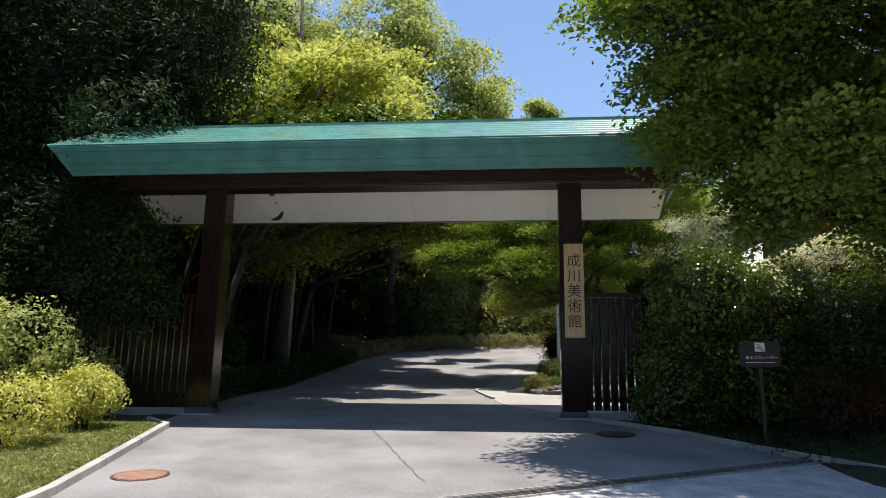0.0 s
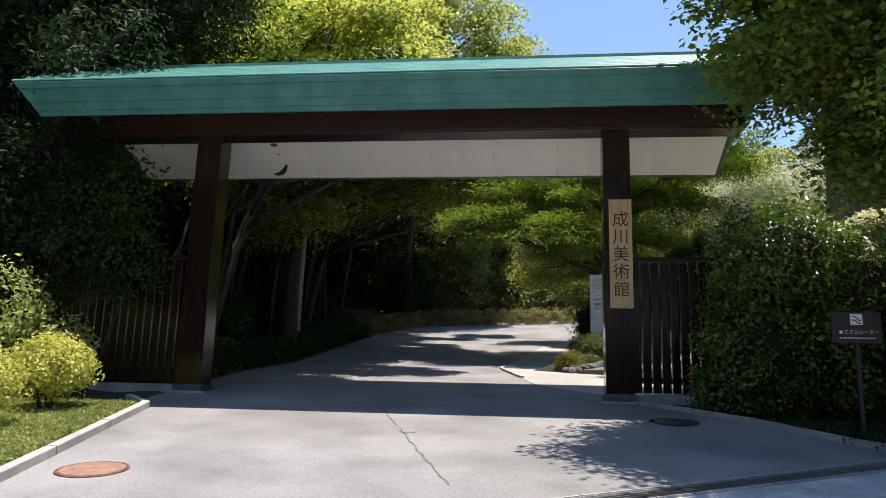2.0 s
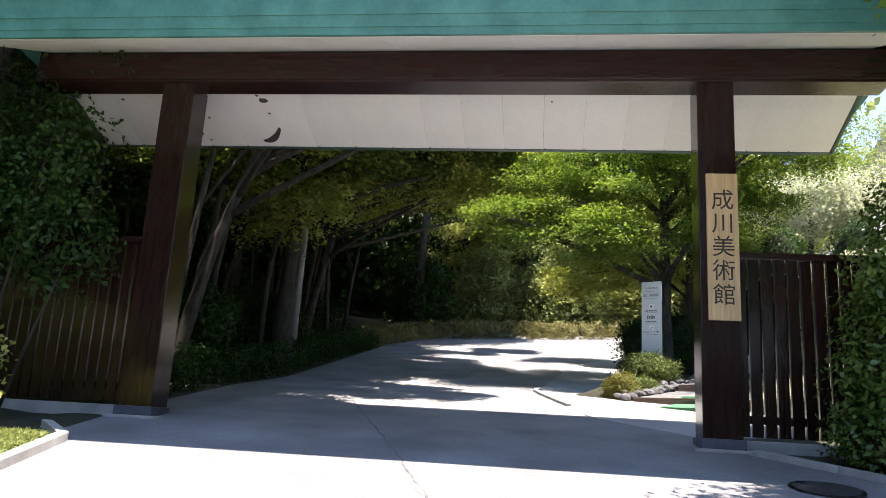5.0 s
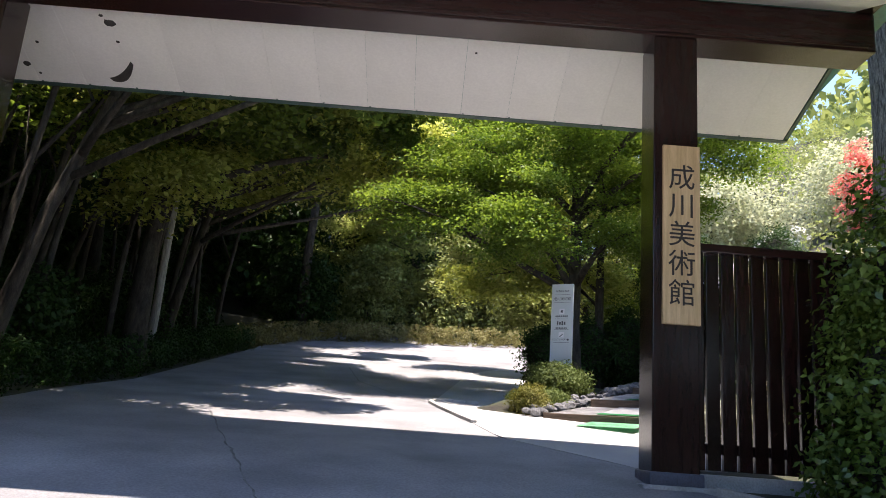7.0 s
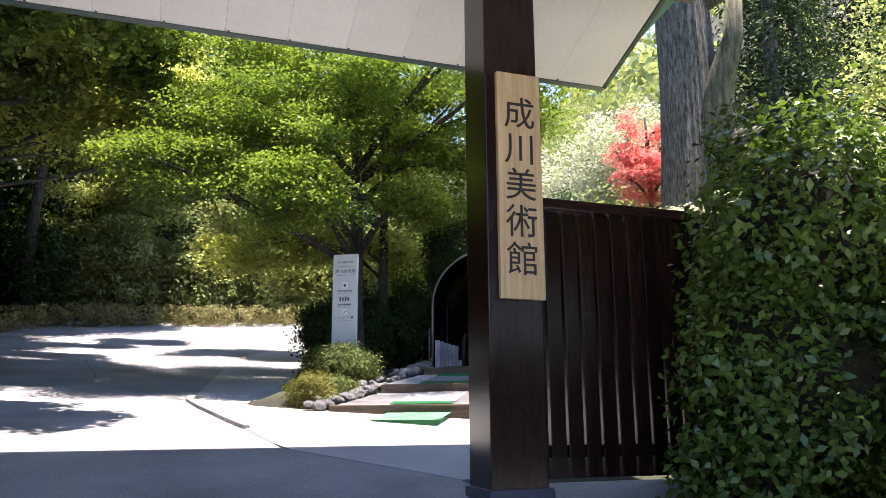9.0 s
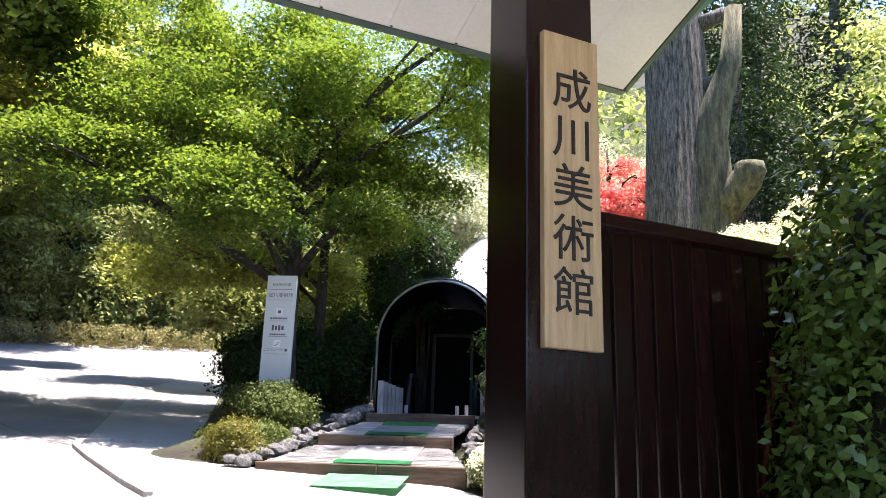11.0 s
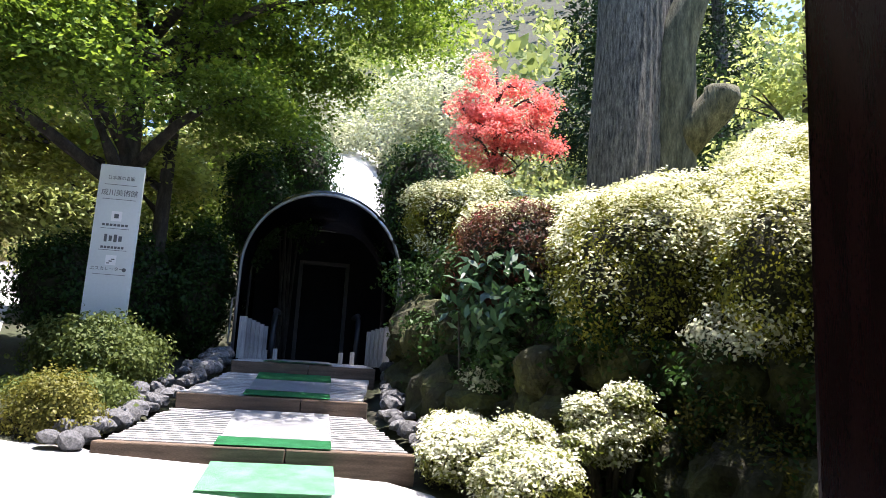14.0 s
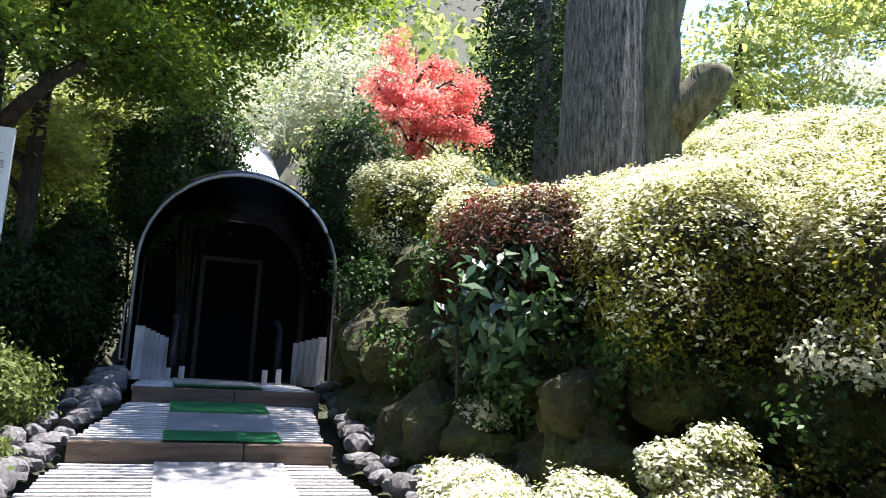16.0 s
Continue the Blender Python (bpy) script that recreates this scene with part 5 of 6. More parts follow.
# clipped azalea bank right of the steps
hedges = [
    (5.35, 22.7, [(5.45, 22.8, 5.38, 0.8, 0.7, 0.5), (5.5, 23.6, 5.55, 0.65, 0.55, 0.42)], L_HEDGE, "rounded clipped azalea, pale shoots and sunlight painted on top"),
    (5.6, 21.4, [(5.2, 21.55, 4.95, 0.95, 0.85, 0.82)], L_HEDGE, "rounded clipped azalea, pale shoots and sunlight painted on top"),
    (5.95, 20.1, [(5.45, 20.2, 4.85, 0.95, 0.8, 0.85), (5.8, 19.3, 4.8, 0.8, 0.7, 0.75)], L_HEDGE, "rounded clipped azalea, pale shoots and sunlight painted on top"),
    (6.9, 21.9, [(6.9, 21.9, 5.55, 1.3, 1.6, 0.75)], L_HEDGE, "broad clipped azalea mound on the bank"),
    (7.6, 19.9, [(7.6, 19.9, 5.5, 1.4, 1.5, 0.95)], L_HEDGE, "broad clipped azalea mound on the bank"),
    (6.3, 24.9, [(6.3, 24.9, 6.0, 1.2, 0.8, 0.6)], L_HEDGE, "low clipped azalea mound behind the tunnel planting"),
    (9.9, 21.5, [(9.9, 21.5, 6.5, 1.8, 1.8, 1.0)], L_HEDGE, "high clipped azalea mound on the slope"),
    (12.5, 23.0, [(12.5, 23.0, 7.5, 2.2, 1.8, 1.0)], L_HEDGE, "high clipped azalea mound on the slope"),
    (9.5, 24.6, [(9.5, 24.6, 6.6, 0.9, 0.8, 0.6)], L_GLOSS, "round green bush behind the old trunk"),
]
for x, y, bl, lf, lab in hedges:
    area = sum(b[3] * b[4] for b in bl) * (0.55 if x > 9 else 1.0)
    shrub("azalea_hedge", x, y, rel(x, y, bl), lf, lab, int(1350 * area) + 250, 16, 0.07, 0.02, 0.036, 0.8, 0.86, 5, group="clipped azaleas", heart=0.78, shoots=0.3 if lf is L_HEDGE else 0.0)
red_az = shrub("red_azalea", 4.95, 23.0, rel(4.95, 23.0, [(4.9, 22.95, 5.15, 0.55, 0.75, 0.6)]), L_WINE, "dark wine-red azalea dotted with coral blossoms", 1300, 14, 0.08, 0.02, 0.04, 0.8, 0.85, heart=0.85)
fl = bmesh.new()
for k in range(5):
    a = 2 * math.pi * k / 5
    c, d = Vector((math.cos(a), math.sin(a), 0.35)), Vector((-math.sin(a), math.cos(a), 0))
    fl.faces.new([fl.verts.new(q) for q in (Vector((0, 0, 0)), c * 0.018 + d * 0.012, c * 0.032, c * 0.018 - d * 0.012)])
fl_me = mesh_of(fl, "blossom")
fl_me.materials.append(FLOWER)
rz_ = ground_at(4.95, 23.0)
for k in range(80):
    a, e = rr.uniform(2.4, 5.6), rr.uniform(-0.5, 1.2)
    d = Vector((math.cos(a) * math.cos(e), math.sin(a) * math.cos(e), math.sin(e)))
    ob = part("blossom", fl_me, FLOWER, red_az, "coral pink blossom" if k == 0 else "")
    ob.matrix_basis = Matrix.Translation((d.x * 0.54, d.y * 0.8, 5.2 - rz_ + d.z * 0.64)) @ d.to_track_quat("Z", "Y").to_matrix().to_4x4() @ Matrix.Scale(rr.uniform(0.6, 1.05), 4)
# leafy plant with big drooping leaves
auc = thing("broadleaf_plant", pose(4.55, 23.0, ground_at(4.55, 23.0)), "broad-leaved evergreen with drooping pointed leaves", "shrub")
p_, n_ = sprays(rel(4.55, 23.0, [(4.58, 22.8, 4.7, 0.42, 0.5, 0.6)]), 190, 6, 0.10, 0.05, 0.8, 0.55)
part("leaves", leaf_mesh("leaves", p_, n_ + np.array([-0.3, -0.5, 0.3]), 0.15, L_BROAD, 0.36, 0.1), L_BROAD, auc)
for k in range(5):
    part("stem", tube([(0.05 * k - 0.1, 0, -0.2), (0.1 * k - 0.2, 0.05, 0.5), (0.16 * k - 0.3, 0.0, 1.1)], [0.02, 0.015, 0.008], 5), BARK_MAPLE, auc, smooth=True)


def uv_shrub(name, u, v, zc, rx, ry, rz, leaf, label, **kw):
    p = OT + RT * u + AT * v
    return shrub(name, p.x, p.y, rel(p.x, p.y, [(p.x, p.y, zc, rx, ry, rz)]), leaf, label, **kw)


uv_shrub("round_bush", 1.2, -1.4, 4.5, 0.30, 0.30, 0.24, L_DARK, "small round clipped green bush by the tunnel", n_sprays=220, size=0.04, reach=0.06)
pa = OT + RT * 1.5 + AT * -5.3
spread = []
for u, v, z, rx, ry, rz in ((1.3, -4.0, 3.46, 0.32, 0.36, 0.17), (1.2, -4.65, 3.34, 0.32, 0.34, 0.2), (1.6, -5.0, 3.38, 0.30, 0.30, 0.27), (1.5, -5.6, 3.26, 0.34, 0.36, 0.22)):
    q = OT + RT * u + AT * v
    spread.append((q.x, q.y, z, rx, ry, rz))
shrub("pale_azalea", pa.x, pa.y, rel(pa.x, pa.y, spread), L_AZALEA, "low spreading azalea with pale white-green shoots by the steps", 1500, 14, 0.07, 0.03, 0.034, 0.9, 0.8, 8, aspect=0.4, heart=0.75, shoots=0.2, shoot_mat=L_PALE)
pb = OT + RT * 2.3 + AT * -5.0
lobes = []
for u, v, z, rx, ry, rz in ((2.06, -5.15, 3.74, 0.16, 0.15, 0.11), (2.36, -5.2, 3.84, 0.18, 0.16, 0.12), (2.26, -5.25, 3.56, 0.2, 0.18, 0.15), (1.98, -5.3, 3.52, 0.12, 0.12, 0.09), (2.5, -5.25, 3.66, 0.1, 0.1, 0.08)):
    q = OT + RT * u + AT * v
    lobes.append((q.x, q.y, z, rx, ry, rz))
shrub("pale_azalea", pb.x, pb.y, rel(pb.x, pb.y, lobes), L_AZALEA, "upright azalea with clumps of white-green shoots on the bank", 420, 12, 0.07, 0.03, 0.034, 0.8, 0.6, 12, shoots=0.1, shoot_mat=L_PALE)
uv_shrub("pale_azalea", 1.55, -3.58, 3.95, 0.17, 0.16, 0.11, L_PALE, "small pale variegated shrub on the mossy bank", n_sprays=70, size=0.045, reach=0.05)
uv_shrub("pale_azalea", 3.1, -5.5, 4.42, 0.36, 0.4, 0.18, L_PALE, "small reddish-pale shrub on the mossy bank", n_sprays=120, size=0.045, reach=0.06, stems=0)
uv_shrub("clipped_azalea", -2.15, -2.6, 4.0, 0.66, 0.58, 0.38, L_BED, "low green clipped azalea in front of the information board", n_sprays=900, size=0.05, reach=0.09)
uv_shrub("moss_cushion", -2.02, -4.15, 3.46, 0.36, 0.38, 0.36, L_MOSS, "rounded mossy low shrub beside the walkway", n_sprays=820, size=0.035, reach=0.05)
uv_shrub("ground_cover", -2.05, -3.3, 3.62, 0.40, 0.6, 0.16, L_BED, "low leafy ground cover beside the steps", n_sprays=520, size=0.05, reach=0.08)
uv_shrub("ground_cover", -2.5, -3.3, 3.58, 0.34, 0.6, 0.15, L_BED, "low leafy ground cover beside the walkway", n_sprays=420, size=0.05, reach=0.08)
for u, v, zc, rx, ry, rz in ((-2.6, 0.6, 5.0, 0.8, 0.6, 0.85), (-1.75, 0.9, 5.1, 0.5, 0.6, 1.0), (-3.3, 0.0, 4.9, 0.7, 0.6, 0.7), (-0.5, 2.0, 7.2, 0.62, 0.6, 1.0), (-1.1, 1.4, 6.6, 0.5, 0.5, 0.9)):
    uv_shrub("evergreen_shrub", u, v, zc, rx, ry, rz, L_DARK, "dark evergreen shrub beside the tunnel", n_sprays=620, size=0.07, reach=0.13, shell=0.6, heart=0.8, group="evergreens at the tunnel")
uv_shrub("leafy_shrub", -2.2, 2.6, 6.4, 0.95, 0.7, 1.3, L_MAPLE, "light green leafy shrub behind the dark evergreens", n_sprays=420, size=0.09, reach=0.18, shell=0.4, tilt=0.4)
uv_shrub("holly_tree", 1.55, 1.2, 6.7, 0.78, 0.75, 1.25, L_DARK, "upright dark glossy evergreen beside the tunnel", n_sprays=1000, size=0.06, reach=0.12, shell=0.6, heart=0.8, group="evergreens at the tunnel")
uv_shrub("evergreen_shrub", 1.75, 0.4, 5.2, 0.45, 0.5, 0.9, L_DARK, "leafy evergreen undergrowth beside the tunnel", n_sprays=160, size=0.08, reach=0.15, shell=0.4, group="evergreens at the tunnel")

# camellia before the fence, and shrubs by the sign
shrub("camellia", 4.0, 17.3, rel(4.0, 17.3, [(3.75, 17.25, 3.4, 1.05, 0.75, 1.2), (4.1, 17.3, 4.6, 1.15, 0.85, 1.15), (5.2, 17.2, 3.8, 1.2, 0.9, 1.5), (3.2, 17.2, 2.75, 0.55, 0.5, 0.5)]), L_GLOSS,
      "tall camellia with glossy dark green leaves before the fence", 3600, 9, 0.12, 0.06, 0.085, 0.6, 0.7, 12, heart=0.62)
shrub("dark_shrub", 6.0, 15.8, rel(6.0, 15.8, [(6.0, 15.8, 3.4, 1.1, 0.9, 1.0), (7.6, 16.2, 3.6, 1.3, 1.0, 1.2)]), L_DARK, "dark evergreen shrub behind the sign", 500, 14, 0.16, 0.05, 0.09)
shrub("dark_azalea", 5.3, 15.0, rel(5.3, 15.0, [(5.3, 15.0, 2.75, 0.6, 0.5, 0.5), (6.3, 14.7, 2.7, 0.7, 0.6, 0.6)]), L_WINE, "dark reddish azalea in the shade beside the sign", 360, 14, 0.10, 0.03, 0.055)
shrub("bank_shrub", 6.8, 18.0, rel(6.8, 18.0, [(6.6, 18.0, 4.3, 1.3, 1.0, 1.1), (8.4, 17.6, 4.9, 1.6, 1.2, 1.3)]), L_GLOSS, "leafy evergreen shrub on the bank", 800, 12, 0.16, 0.05, 0.09, 0.6, 0.5)
shrub("bank_shrub", 5.6, 18.9, rel(5.6, 18.9, [(5.5, 18.9, 4.55, 0.65, 0.7, 0.65), (5.2, 18.6, 4.0, 0.45, 0.4, 0.35)]), L_SPRING, "loose shrub with light yellow-green leaves", 420, 10, 0.16, 0.04, 0.075, 0.5, 0.4)
# left verge
shrub("golden_shrub", -6.75, 15.3, rel(-6.75, 15.3, [(-6.75, 15.3, 2.75, 0.58, 0.5, 0.42)]), L_GOLD, "round golden-leaved shrub on the grass verge", 420, 14, 0.10, 0.03, 0.06)
shrub("golden_shrub", -7.1, 13.6, rel(-7.1, 13.6, [(-6.9, 13.7, 2.45, 0.75, 0.7, 0.50), (-8.0, 13.4, 2.45, 0.8, 0.8, 0.55)]), L_GOLD, "broad golden-leaved shrub on the grass verge", 700, 14, 0.10, 0.03, 0.06)
shrub("pale_leaf_shrub", -8.7, 16.0, rel(-8.7, 16.0, [(-8.6, 15.9, 3.7, 1.35, 0.9, 0.75), (-10, 15.8, 3.8, 1.3, 1.0, 0.9), (-7.5, 16.3, 3.1, 0.7, 0.6, 0.6)]), L_SPRING, "large shrub with light-catching green leaves", 700, 12, 0.16, 0.04, 0.09)
shrub("dark_shrub", -8.3, 17.4, rel(-8.3, 17.4, [(-8.8, 17.5, 5.0, 1.5, 0.4, 1.4), (-11, 17, 5.0, 1.6, 1.0, 1.8), (-7.0, 17.55, 4.75, 0.75, 0.35, 0.8), (-7.6, 17.4, 6.0, 1.2, 0.5, 0.9), (-9.6, 17.2, 3.6, 1.0, 0.5, 0.9)]), L_DARK, "dark evergreen shrub before the slat fence", 1100, 12, 0.2, 0.05, 0.10)

# red maple and slope trees behind the tunnel
RM, RX = Vector((11.2, 29.7)), Vector((0.69, -0.72))
red_blobs = [(RM.x + RX.x * d, RM.y + RX.y * d, z, r, r, q) for d, z, r, q in ((-0.7, 9.5, 0.6, 0.3), (0.1, 9.2, 0.8, 0.35), (0.85, 9.7, 0.7, 0.3), (0.2, 9.75, 0.9, 0.35), (-0.9, 10.2, 0.6, 0.25), (0.1, 10.3, 0.8, 0.3), (0.85, 10.25, 0.55, 0.25), (-0.5, 10.75, 0.55, 0.28), (0.25, 10.85, 0.5, 0.25), (-0.65, 11.3, 0.3, 0.28))]
tree("red_maple", 11.2, 30.0, 3.6, 0.10, rel(11.2, 30.0, red_blobs),
     L_RED, BARK_MAPLE, "scarlet-leaved maple on the slope", 620, 22, 0.2, 0.03, 0.075, seed=31, tilt=0.15, tiers=6)
for i, (x, y, h, bl) in enumerate([(14.5, 36, 8, [(14, 35, 12.6, 2.2, 2, 1.5), (16, 35, 12, 2.0, 2, 1.6), (12.8, 36, 11.8, 1.8, 1.8, 1.4), (15, 34.5, 10.8, 2.2, 1.6, 1.4)]), (9.5, 38, 8, [(9.5, 37.5, 11.6, 2.2, 2, 1.5), (8, 38, 11.0, 1.8, 1.8, 1.5), (11, 38, 11.8, 1.8, 1.8, 1.3)])]):
    tree("silver_tree", x, y, h * 0.45, 0.16, rel(x, y, bl), L_SILVER, BARK_MAPLE, "tree with silvery pale leaves behind the red maple", 700, 24, 0.34, 0.08, 0.14, seed=50 + i)
for i, (x, y) in enumerate([(15.5, 29.5), (18.5, 31.5), (21, 30)]):
    bl = [(0, 0, 2.5 + k * 1.7, 2.6 - 0.28 * k, 2.4 - 0.26 * k, 1.1) for k in range(8)]
    tree("dark_cedar", x, y, 16, 0.3, bl, L_CEDAR, BARK, "dark cedar on the slope behind the old trunk", 640, 20, 0.35, 0.10, 0.20, seed=80 + i, droop=0.8, limbs=False, group="slope cedars", aspect=0.35)
for i, (x, y, h, bl, lf) in enumerate([(15, 24.5, 7, [(15, 24, 12, 2.2, 2.2, 1.6), (16.5, 24, 10.5, 2, 2, 1.4), (14, 25, 10, 1.6, 1.6, 1.2)], L_SPRING), (18, 22, 8, [(18, 22, 12, 2.6, 2.6, 2), (20, 21, 10.5, 2.2, 2.2, 1.8), (17, 23, 14, 2, 2, 1.4)], L_SPRING), (17, 17.5, 8, [(16, 18, 11, 2.4, 2.4, 2), (18, 17, 9, 2.4, 2.4, 2), (14, 18.5, 9, 2, 2, 1.6)], L_SPRING), (23, 25, 9, [(22, 25, 13, 3, 3, 2.4), (25, 24, 12, 3, 3, 2.4)], L_SILVER), (12.5, 18.0, 6, [(12.5, 18.2, 8.6, 1.8, 1.6, 1.4), (11.5, 18.6, 7.4, 1.2, 1.2, 1.0)], L_SPRING)]):
    tree("slope_tree", x, y, h, 0.13, rel(x, y, bl), lf, BARK_MAPLE, "light-leaved tree on the slope above the azaleas", 440, 24, 0.4, 0.08, 0.14, seed=100 + i, tiers=9, tilt=0.25, group="slope trees")

# mossy rocks of the bank
rocks = [(4.75, 22.2, 4.0, 0.36), (4.5, 21.6, 3.3, 0.28), (4.2, 19.4, 2.95, 0.3), (5.3, 25.0, 4.4, 0.3)]
for k in range(15):
    y = 17.9 + 0.5 * k
    xb_ = float(np.interp(y, [17, 20, 23, 24.5, 26], [5.3, 5.1, 4.8, 5.2, 6.2]))
    rocks += [(xb_ - 0.18 + rr.uniform(-.1, .1), y, float(base(y)) + 0.45, rr.uniform(0.34, 0.46)), (xb_ + 0.12 + rr.uniform(-.1, .1), y + 0.25, float(base(y)) + 1.2, rr.uniform(0.34, 0.46)), (xb_ + 0.35, y, float(base(y)) + 1.85, rr.uniform(0.3, 0.42))]
for k, (x, y, z, r) in enumerate(rocks):
    t = part("boulder", stone((r * 1.2, r, r * 1.05), 30 + k, sub=4, rough=0.22), MOSSROCK)
    t.matrix_world = pose(x, y, z, 0, 0, k * 57)
    tagged(t, "dark mossy boulder in the garden bank", "boulder", "boulders of the bank")

peak = part("boulder", stone((0.42, 0.36, 0.85), 77, sub=4, rough=0.25), MOSSROCK)
peak.matrix_world = pose(4.75, 22.15, 3.65, 0, 0, 40)
tagged(peak, "tall pointed boulder covered with olive moss", "boulder", "boulders of the bank")
# ferns and ivy over the rocks
iv = []
for k in range(26):
    y = 17.8 + 0.28 * k
    xb_ = float(np.interp(y, [17, 20, 23, 24.5, 26], [5.3, 5.1, 4.8, 5.2, 6.2]))
    for _ in range(2):
        iv.append((xb_ - rr.uniform(0.1, 0.4), y + rr.uniform(-.1, .1), float(base(y)) + rr.uniform(0.1, 1.9), 0.34, 0.35, 0.3))
ivy = tagged(new("bank_ivy"), "dark ferns and ivy hanging over the mossy boulders", "ivy", kind="stuff")
foliage("leaves", ivy, iv[::2], L_DARK, 1300, 12, 0.12, 0.03, 0.06, 0.7, 0.4)
foliage("moss", ivy, [b for b in iv[1::2] if b[1] < 23.2 and b[2] < 4.1], L_BANKMOSS, 1100, 12, 0.10, 0.03, 0.04, 0.8, 0.4, label="low olive moss on the rocks")

# low clipped hedge along the drive; leaf colours paint it shaded, then sunlit
hp = [(-7.0, 19.6), (-7.05, 26), (-7.1, 34), (-6.8, 38), (-5.4, 40.6), (-2.5, 42.0), (0.8, 43.0), (4.0, 44.6), (8, 46.4), (12, 48)]
blobs_l, blobs_f = [], []
for p, q in zip(hp, hp[1:]):
    p, q = Vector(p), Vector(q)
    m_ = max(1, round((q - p).length / 0.9))
    for i in range(m_):
        c = p + (q - p) * ((i + 0.5) / m_)
        (blobs_l if c.y < 36 else blobs_f).append((c.x, c.y, float(base(c.y)) + 0.36, 0.62, 0.62, 0.40))
lh = tagged(new("low_hedge"), "low clipped hedge along the drive, painted in shade", "hedge")
for k in range(0, len(blobs_l), 4):
    foliage("hedge_section", lh, blobs_l[k:k + 4], L_DARK, 260, 14, 0.12, 0.03, 0.07, 0.8, 0.75)
fh = tagged(new("low_hedge"), "low tan clipped hedge round the bend, painted sunlit", "hedge")
for k in range(0, len(blobs_f), 4):
    foliage("hedge_section", fh, blobs_f[k:k + 4], L_HEDGE_SUNLIT, 320, 14, 0.12, 0.02, 0.08, 0.8, 0.85)

# grass verge
gxs = rng.uniform(-8.6, -4.7, 42000)
gys = rng.uniform(9.0, 16.2, 42000)
keep = gxs < np.interp(gys, [9, 11.2, 16.1], [-4.32, -4.78, -5.74])
gxs, gys = gxs[keep], gys[keep]
gp = np.stack([gxs, gys, land(gxs, gys) + 0.02], 1)
gn = rng.normal(size=gp.shape) * (1, 1, 0.6)
grass = tagged(part("grass", leaf_mesh("grass", gp, gn, 0.075, L_GRASS, 0.22, 0.1), L_GRASS), "short rough grass on the verge", "grass", kind="stuff")
# litter and ground plants under the wood and on the bank
mx = np.concatenate([rng.uniform(-20, -6.6, 16000), rng.uniform(3.6, 9, 26000)])
my = np.concatenate([rng.uniform(18.6, 42, 16000), rng.uniform(13.5, 27, 26000)])
mu = (mx - OT.x) * RT.x + (my - OT.y) * RT.y
mv = (mx - OT.x) * AT.x + (my - OT.y) * AT.y
ok = ~((np.abs(mu) < 1.15) & (mv > -6)) & ~((mx > 2) & (mx < 3.9 + (15 - my) * 0.6))
mx, my = mx[ok], my[ok]
tagged(part("ground_plants", leaf_mesh("ground_plants", np.stack([mx, my, land(mx, my) + rng.uniform(0.0, 0.14, len(mx))], 1), rng.normal(size=(len(mx), 3)) + (0, 0, 1.2), 0.06, L_DARK), L_DARK), "small leafy plants over the dark soil", "ground plants", kind="stuff")
# woodland that closes the view behind the drive
wb = []
for k in range(150):
    x, y = rng.uniform(-34, 14), rng.uniform(49, 64)
    wb.append((x, y, ground_at(x, y) + rng.uniform(1, 9), rng.uniform(1.8, 3), 2.0, rng.uniform(1.4, 2.4)))
for k in range(120):
    x, y = rng.uniform(-30, -15.5), rng.uniform(12, 50)
    wb.append((x, y, ground_at(x, y) + rng.uniform(0.5, 8), 2.0, rng.uniform(1.8, 3), rng.uniform(1.4, 2.4)))
for k in range(110):
    x, y = (rng.uniform(-30, 1), rng.uniform(47.2, 50.5)) if k < 80 else (rng.uniform(-19, -15), rng.uniform(20, 47))
    wb.append((x, y, ground_at(x, y) + rng.uniform(0.3, 4.5), rng.uniform(1.2, 2.0), 1.0, rng.uniform(0.9, 1.5)))
p, nr = sprays(wb, 7600, 18, 0.55, 0.15, 0.6, 0.5)
tagged(part("woodland", leaf_mesh("woodland", p, nr, 0.44, L_DARK, 0.6), L_DARK), "dark dense woodland closing the view", "woodland", kind="stuff")
for i in range(46):
    r2 = random.Random(900 + i)
    x, y = (r2.uniform(-17, -7.6), r2.uniform(20, 41)) if i < 34 else (r2.uniform(-6, 6), r2.uniform(46, 50))
    hh = r2.uniform(5, 9)
    t = thing("sapling", pose(x, y, ground_at(x, y)), "thin bare-stemmed young tree in the wood", "tree", "woodland saplings")
    dx, dy = r2.uniform(-1, 1.6), r2.uniform(-.8, .8)
    part("trunk", tube([(0, 0, -0.2), (dx * .2, dy * .2, hh * .3), (dx * .5 + r2.uniform(-.2, .2), dy * .5, hh * .6), (dx, dy, hh)], [0.085, 0.07, 0.05, 0.02], 7, 0.15, i), BARK_MAPLE, t, smooth=True)
    part("branch", tube([(dx * .3, dy * .3, hh * .4), (dx * .3 + r2.uniform(-.8, .8), dy, hh * .55), (dx * .3 + r2.uniform(-1.4, 1.4), dy, hh * .75)], [0.04, 0.03, 0.01], 5, 0.1, i), BARK_MAPLE, t, smooth=True)
    foliage("crown", t, [(dx, dy, hh, 1.3, 1.3, 0.7), (dx * .6, dy * .6, hh * .75, 1.2, 1.2, 0.5)], L_MAPLE if i % 2 else L_DARK, 45, 20, 0.42, 0.05, 0.17, 0.3)
# closed canopy added over the wood to keep the sun off it
cb = []
for k in range(46):
    x, y = rng.uniform(-21, -9), rng.uniform(20, 45)
    cb.append((x, y, ground_at(x, y) + rng.uniform(9.5, 12), 2.6, 2.6, 0.6))
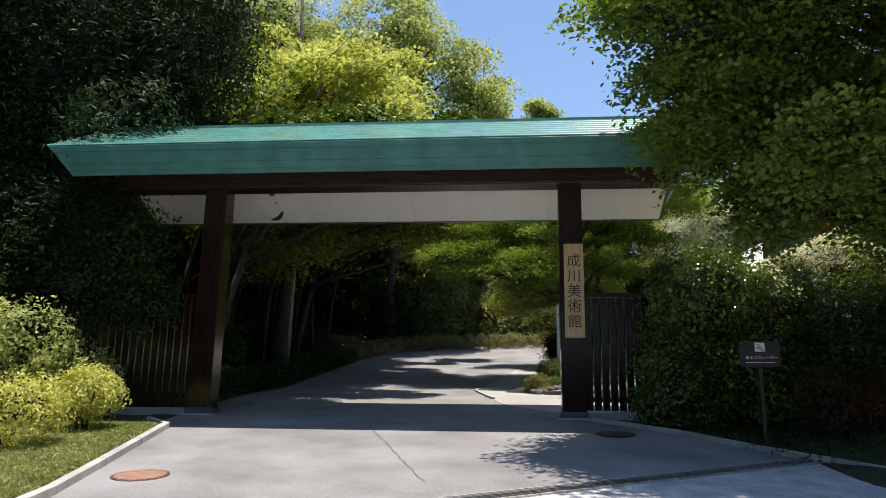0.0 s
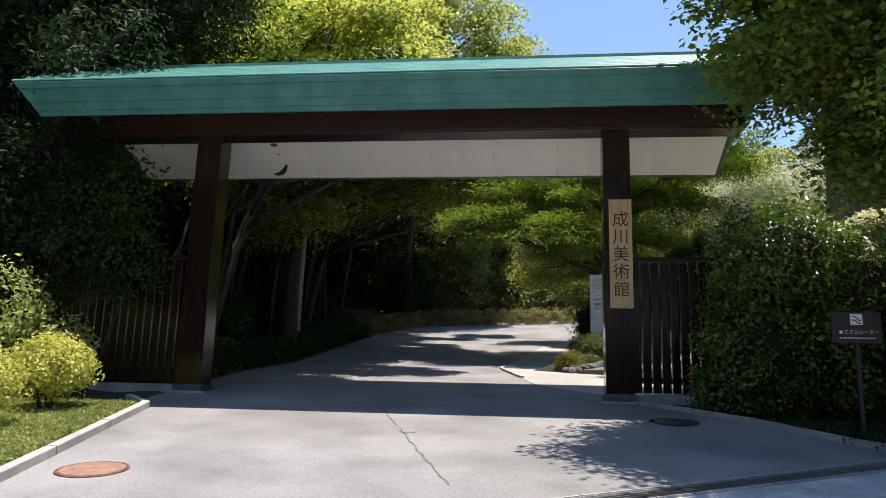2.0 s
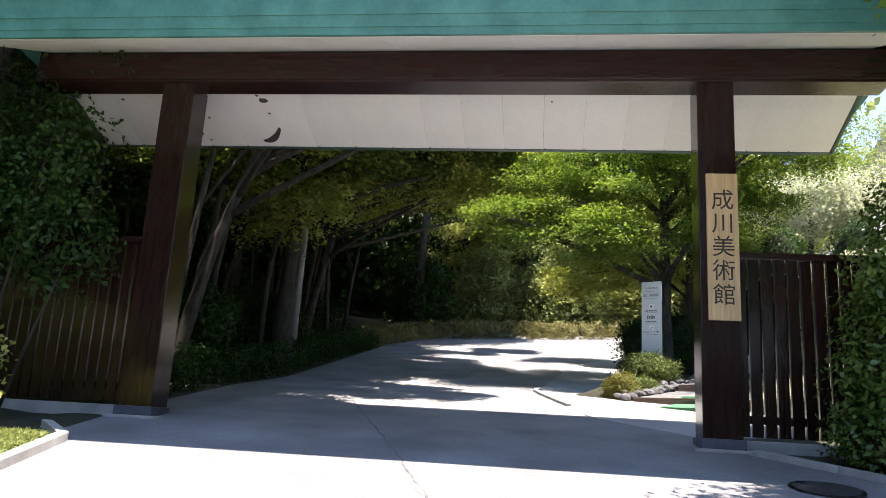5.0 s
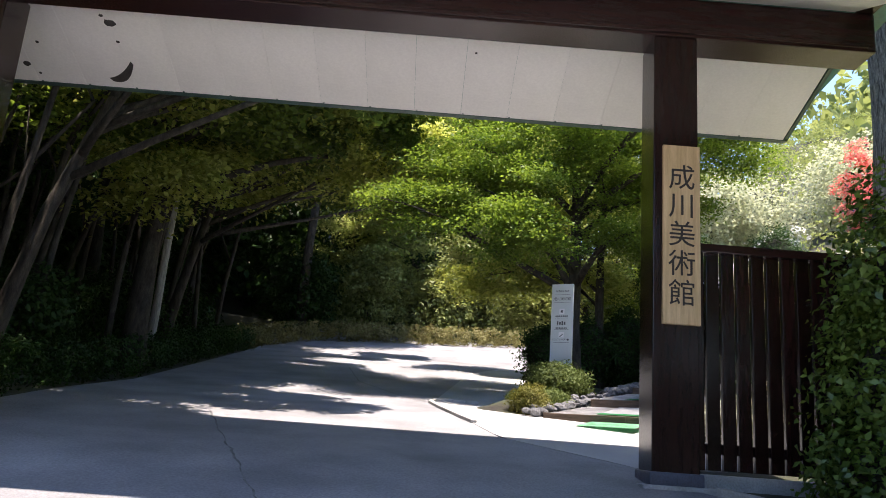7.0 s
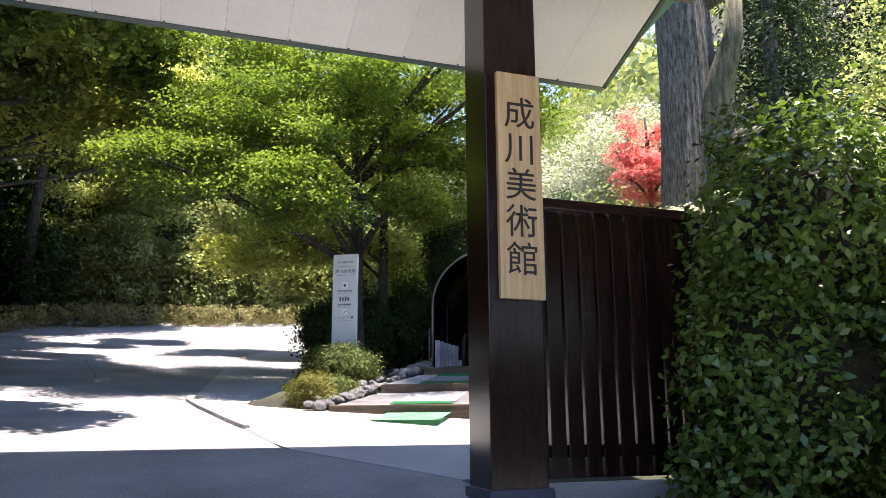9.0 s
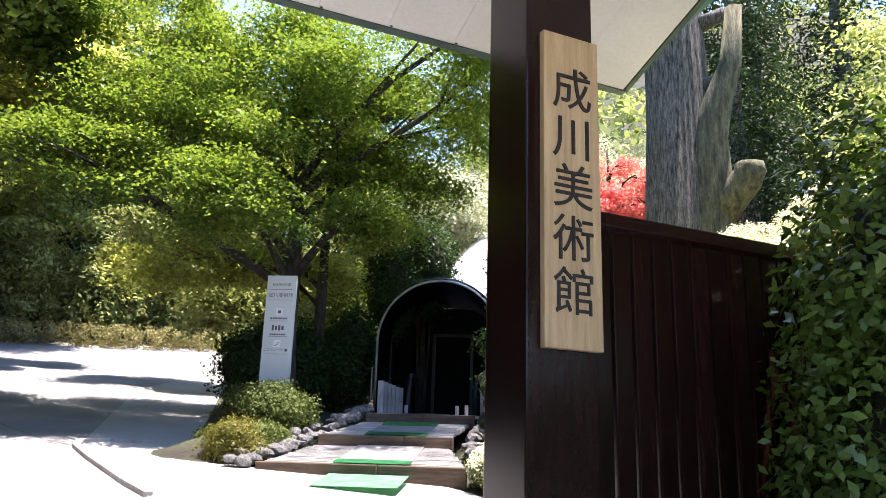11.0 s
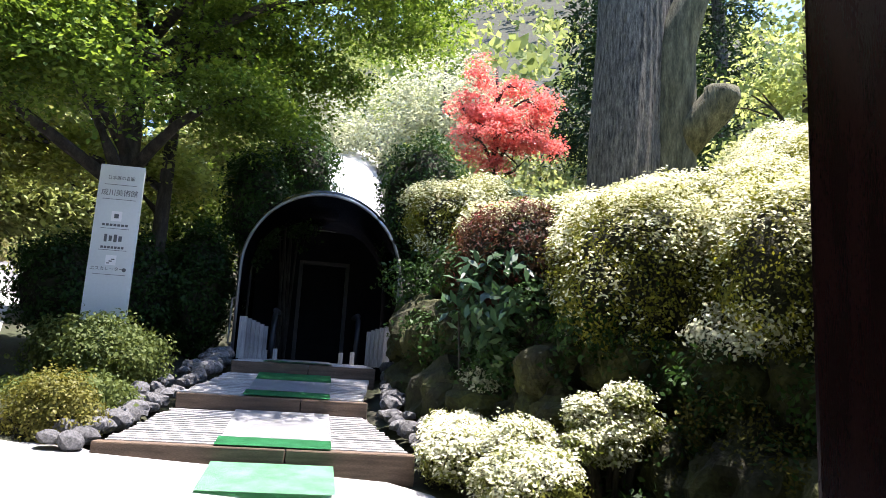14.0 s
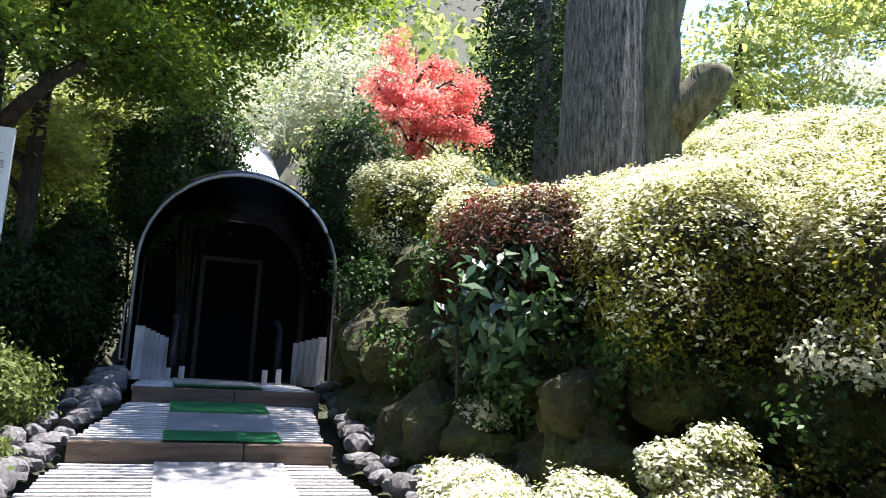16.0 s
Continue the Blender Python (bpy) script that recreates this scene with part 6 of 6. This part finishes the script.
for k in range(60):
    x, y = rng.uniform(-30, -7), rng.uniform(38, 52)
    cb.append((x, y, ground_at(x, y) + rng.uniform(9, 12), 2.8, 2.8, 0.6))
for k in range(64):
    x, y = rng.uniform(-30, 10), rng.uniform(49, 64)
    cb.append((x, y, ground_at(x, y) + rng.uniform(9, 12), 3.2, 3.0, 0.8))
for k in range(12):
    x, y = rng.uniform(-9, -1.5), rng.uniform(41.5, 46)
    cb.append((x, y, ground_at(x, y) + rng.uniform(6.5, 8.5), 1.9, 1.7, 0.5))
p, nr = sprays(cb, 6100, 18, 0.7, 0.12, 0.3, 0.1)
tagged(part("wood_canopy", leaf_mesh("wood_canopy", p, nr, 0.32, L_CANOPY, 0.65), L_CANOPY), "closed green canopy added to shade the wood", "woodland", kind="stuff")
pole = thing("bare_pole", pose(-7.75, 30.0, ground_at(-7.75, 30.0)), "straight bare grey pole at the wood's edge", "pole")
part("shaft", tube([(0, 0, -0.3), (0.03, 0, 2.5), (0.1, 0, 5.2)], [0.11, 0.10, 0.085], 12, 0.02, 3), PICKET, pole, smooth=True)
# tall woodland added round the street, out of sight, that shuts off the low sky
rb = []
for k in range(150):
    side = k % 3
    x, y = ((rng.uniform(-26, -14), rng.uniform(-12, 12)), (rng.uniform(15, 27), rng.uniform(-12, 12)), (rng.uniform(-24, 24), rng.uniform(-22, -13)))[side]
    rb.append((x, y, ground_at(x, y) + rng.uniform(1.5, 17), 3.0, 3.0, 2.6))
p, nr = sprays(rb, 3600, 12, 0.9, 0.25, 0.6, 0.5)
tagged(part("street_woodland", leaf_mesh("street_woodland", p, nr, 0.75, L_DARK, 0.7), L_DARK), "unseen dark woodland added to block the low sky", "woodland", kind="stuff")
# bushes on the slope round and behind the tunnel
sn = 700
sx, sy = rng.uniform(4, 34, sn), rng.uniform(26, 62, sn)
su, sv = (sx - OT.x) * RT.x + (sy - OT.y) * RT.y, (sx - OT.x) * AT.x + (sy - OT.y) * AT.y
sel = (land(sx, sy) > 5.6) & (sv > 3.5) & ((np.abs(su) > 2.3) | (sv > 16))
sx, sy = sx[sel], sy[sel]
sb = np.stack([sx, sy, land(sx, sy) + 0.4, *(rng.uniform(0.7, 1.3, len(sx)) for _ in range(2)), rng.uniform(0.5, 0.9, len(sx))], 1)
p, nr = sprays(sb, 6500, 12, 0.32, 0.1, 0.7, 0.7)
tagged(part("slope_shrubs", leaf_mesh("slope_shrubs", p, nr, 0.15, L_HILL, 0.6), L_HILL), "green bushes covering the slope above the tunnel", "bushes", kind="stuff")
# wooded hill
hn = 2600
hx, hy = rng.uniform(25, 210, hn), rng.uniform(30, 230, hn)
sel = (hx * 0.5 + 12 < hy * 1.4) & (land(hx, hy) > 9)
hx, hy = hx[sel], hy[sel]
hb = np.stack([hx, hy, land(hx, hy) + 2.2, *(rng.uniform(2.2, 4.2, len(hx)) for _ in range(3))], 1)
p, nr = sprays(hb, 6000, 8, 0.7, 0.25, 0.8, 0.75)
tagged(part("hill_woodland", leaf_mesh("hill_woodland", p, nr, 0.9, L_HILL, 0.7), L_HILL), "distant wooded hillside in spring green", "woodland", kind="stuff")
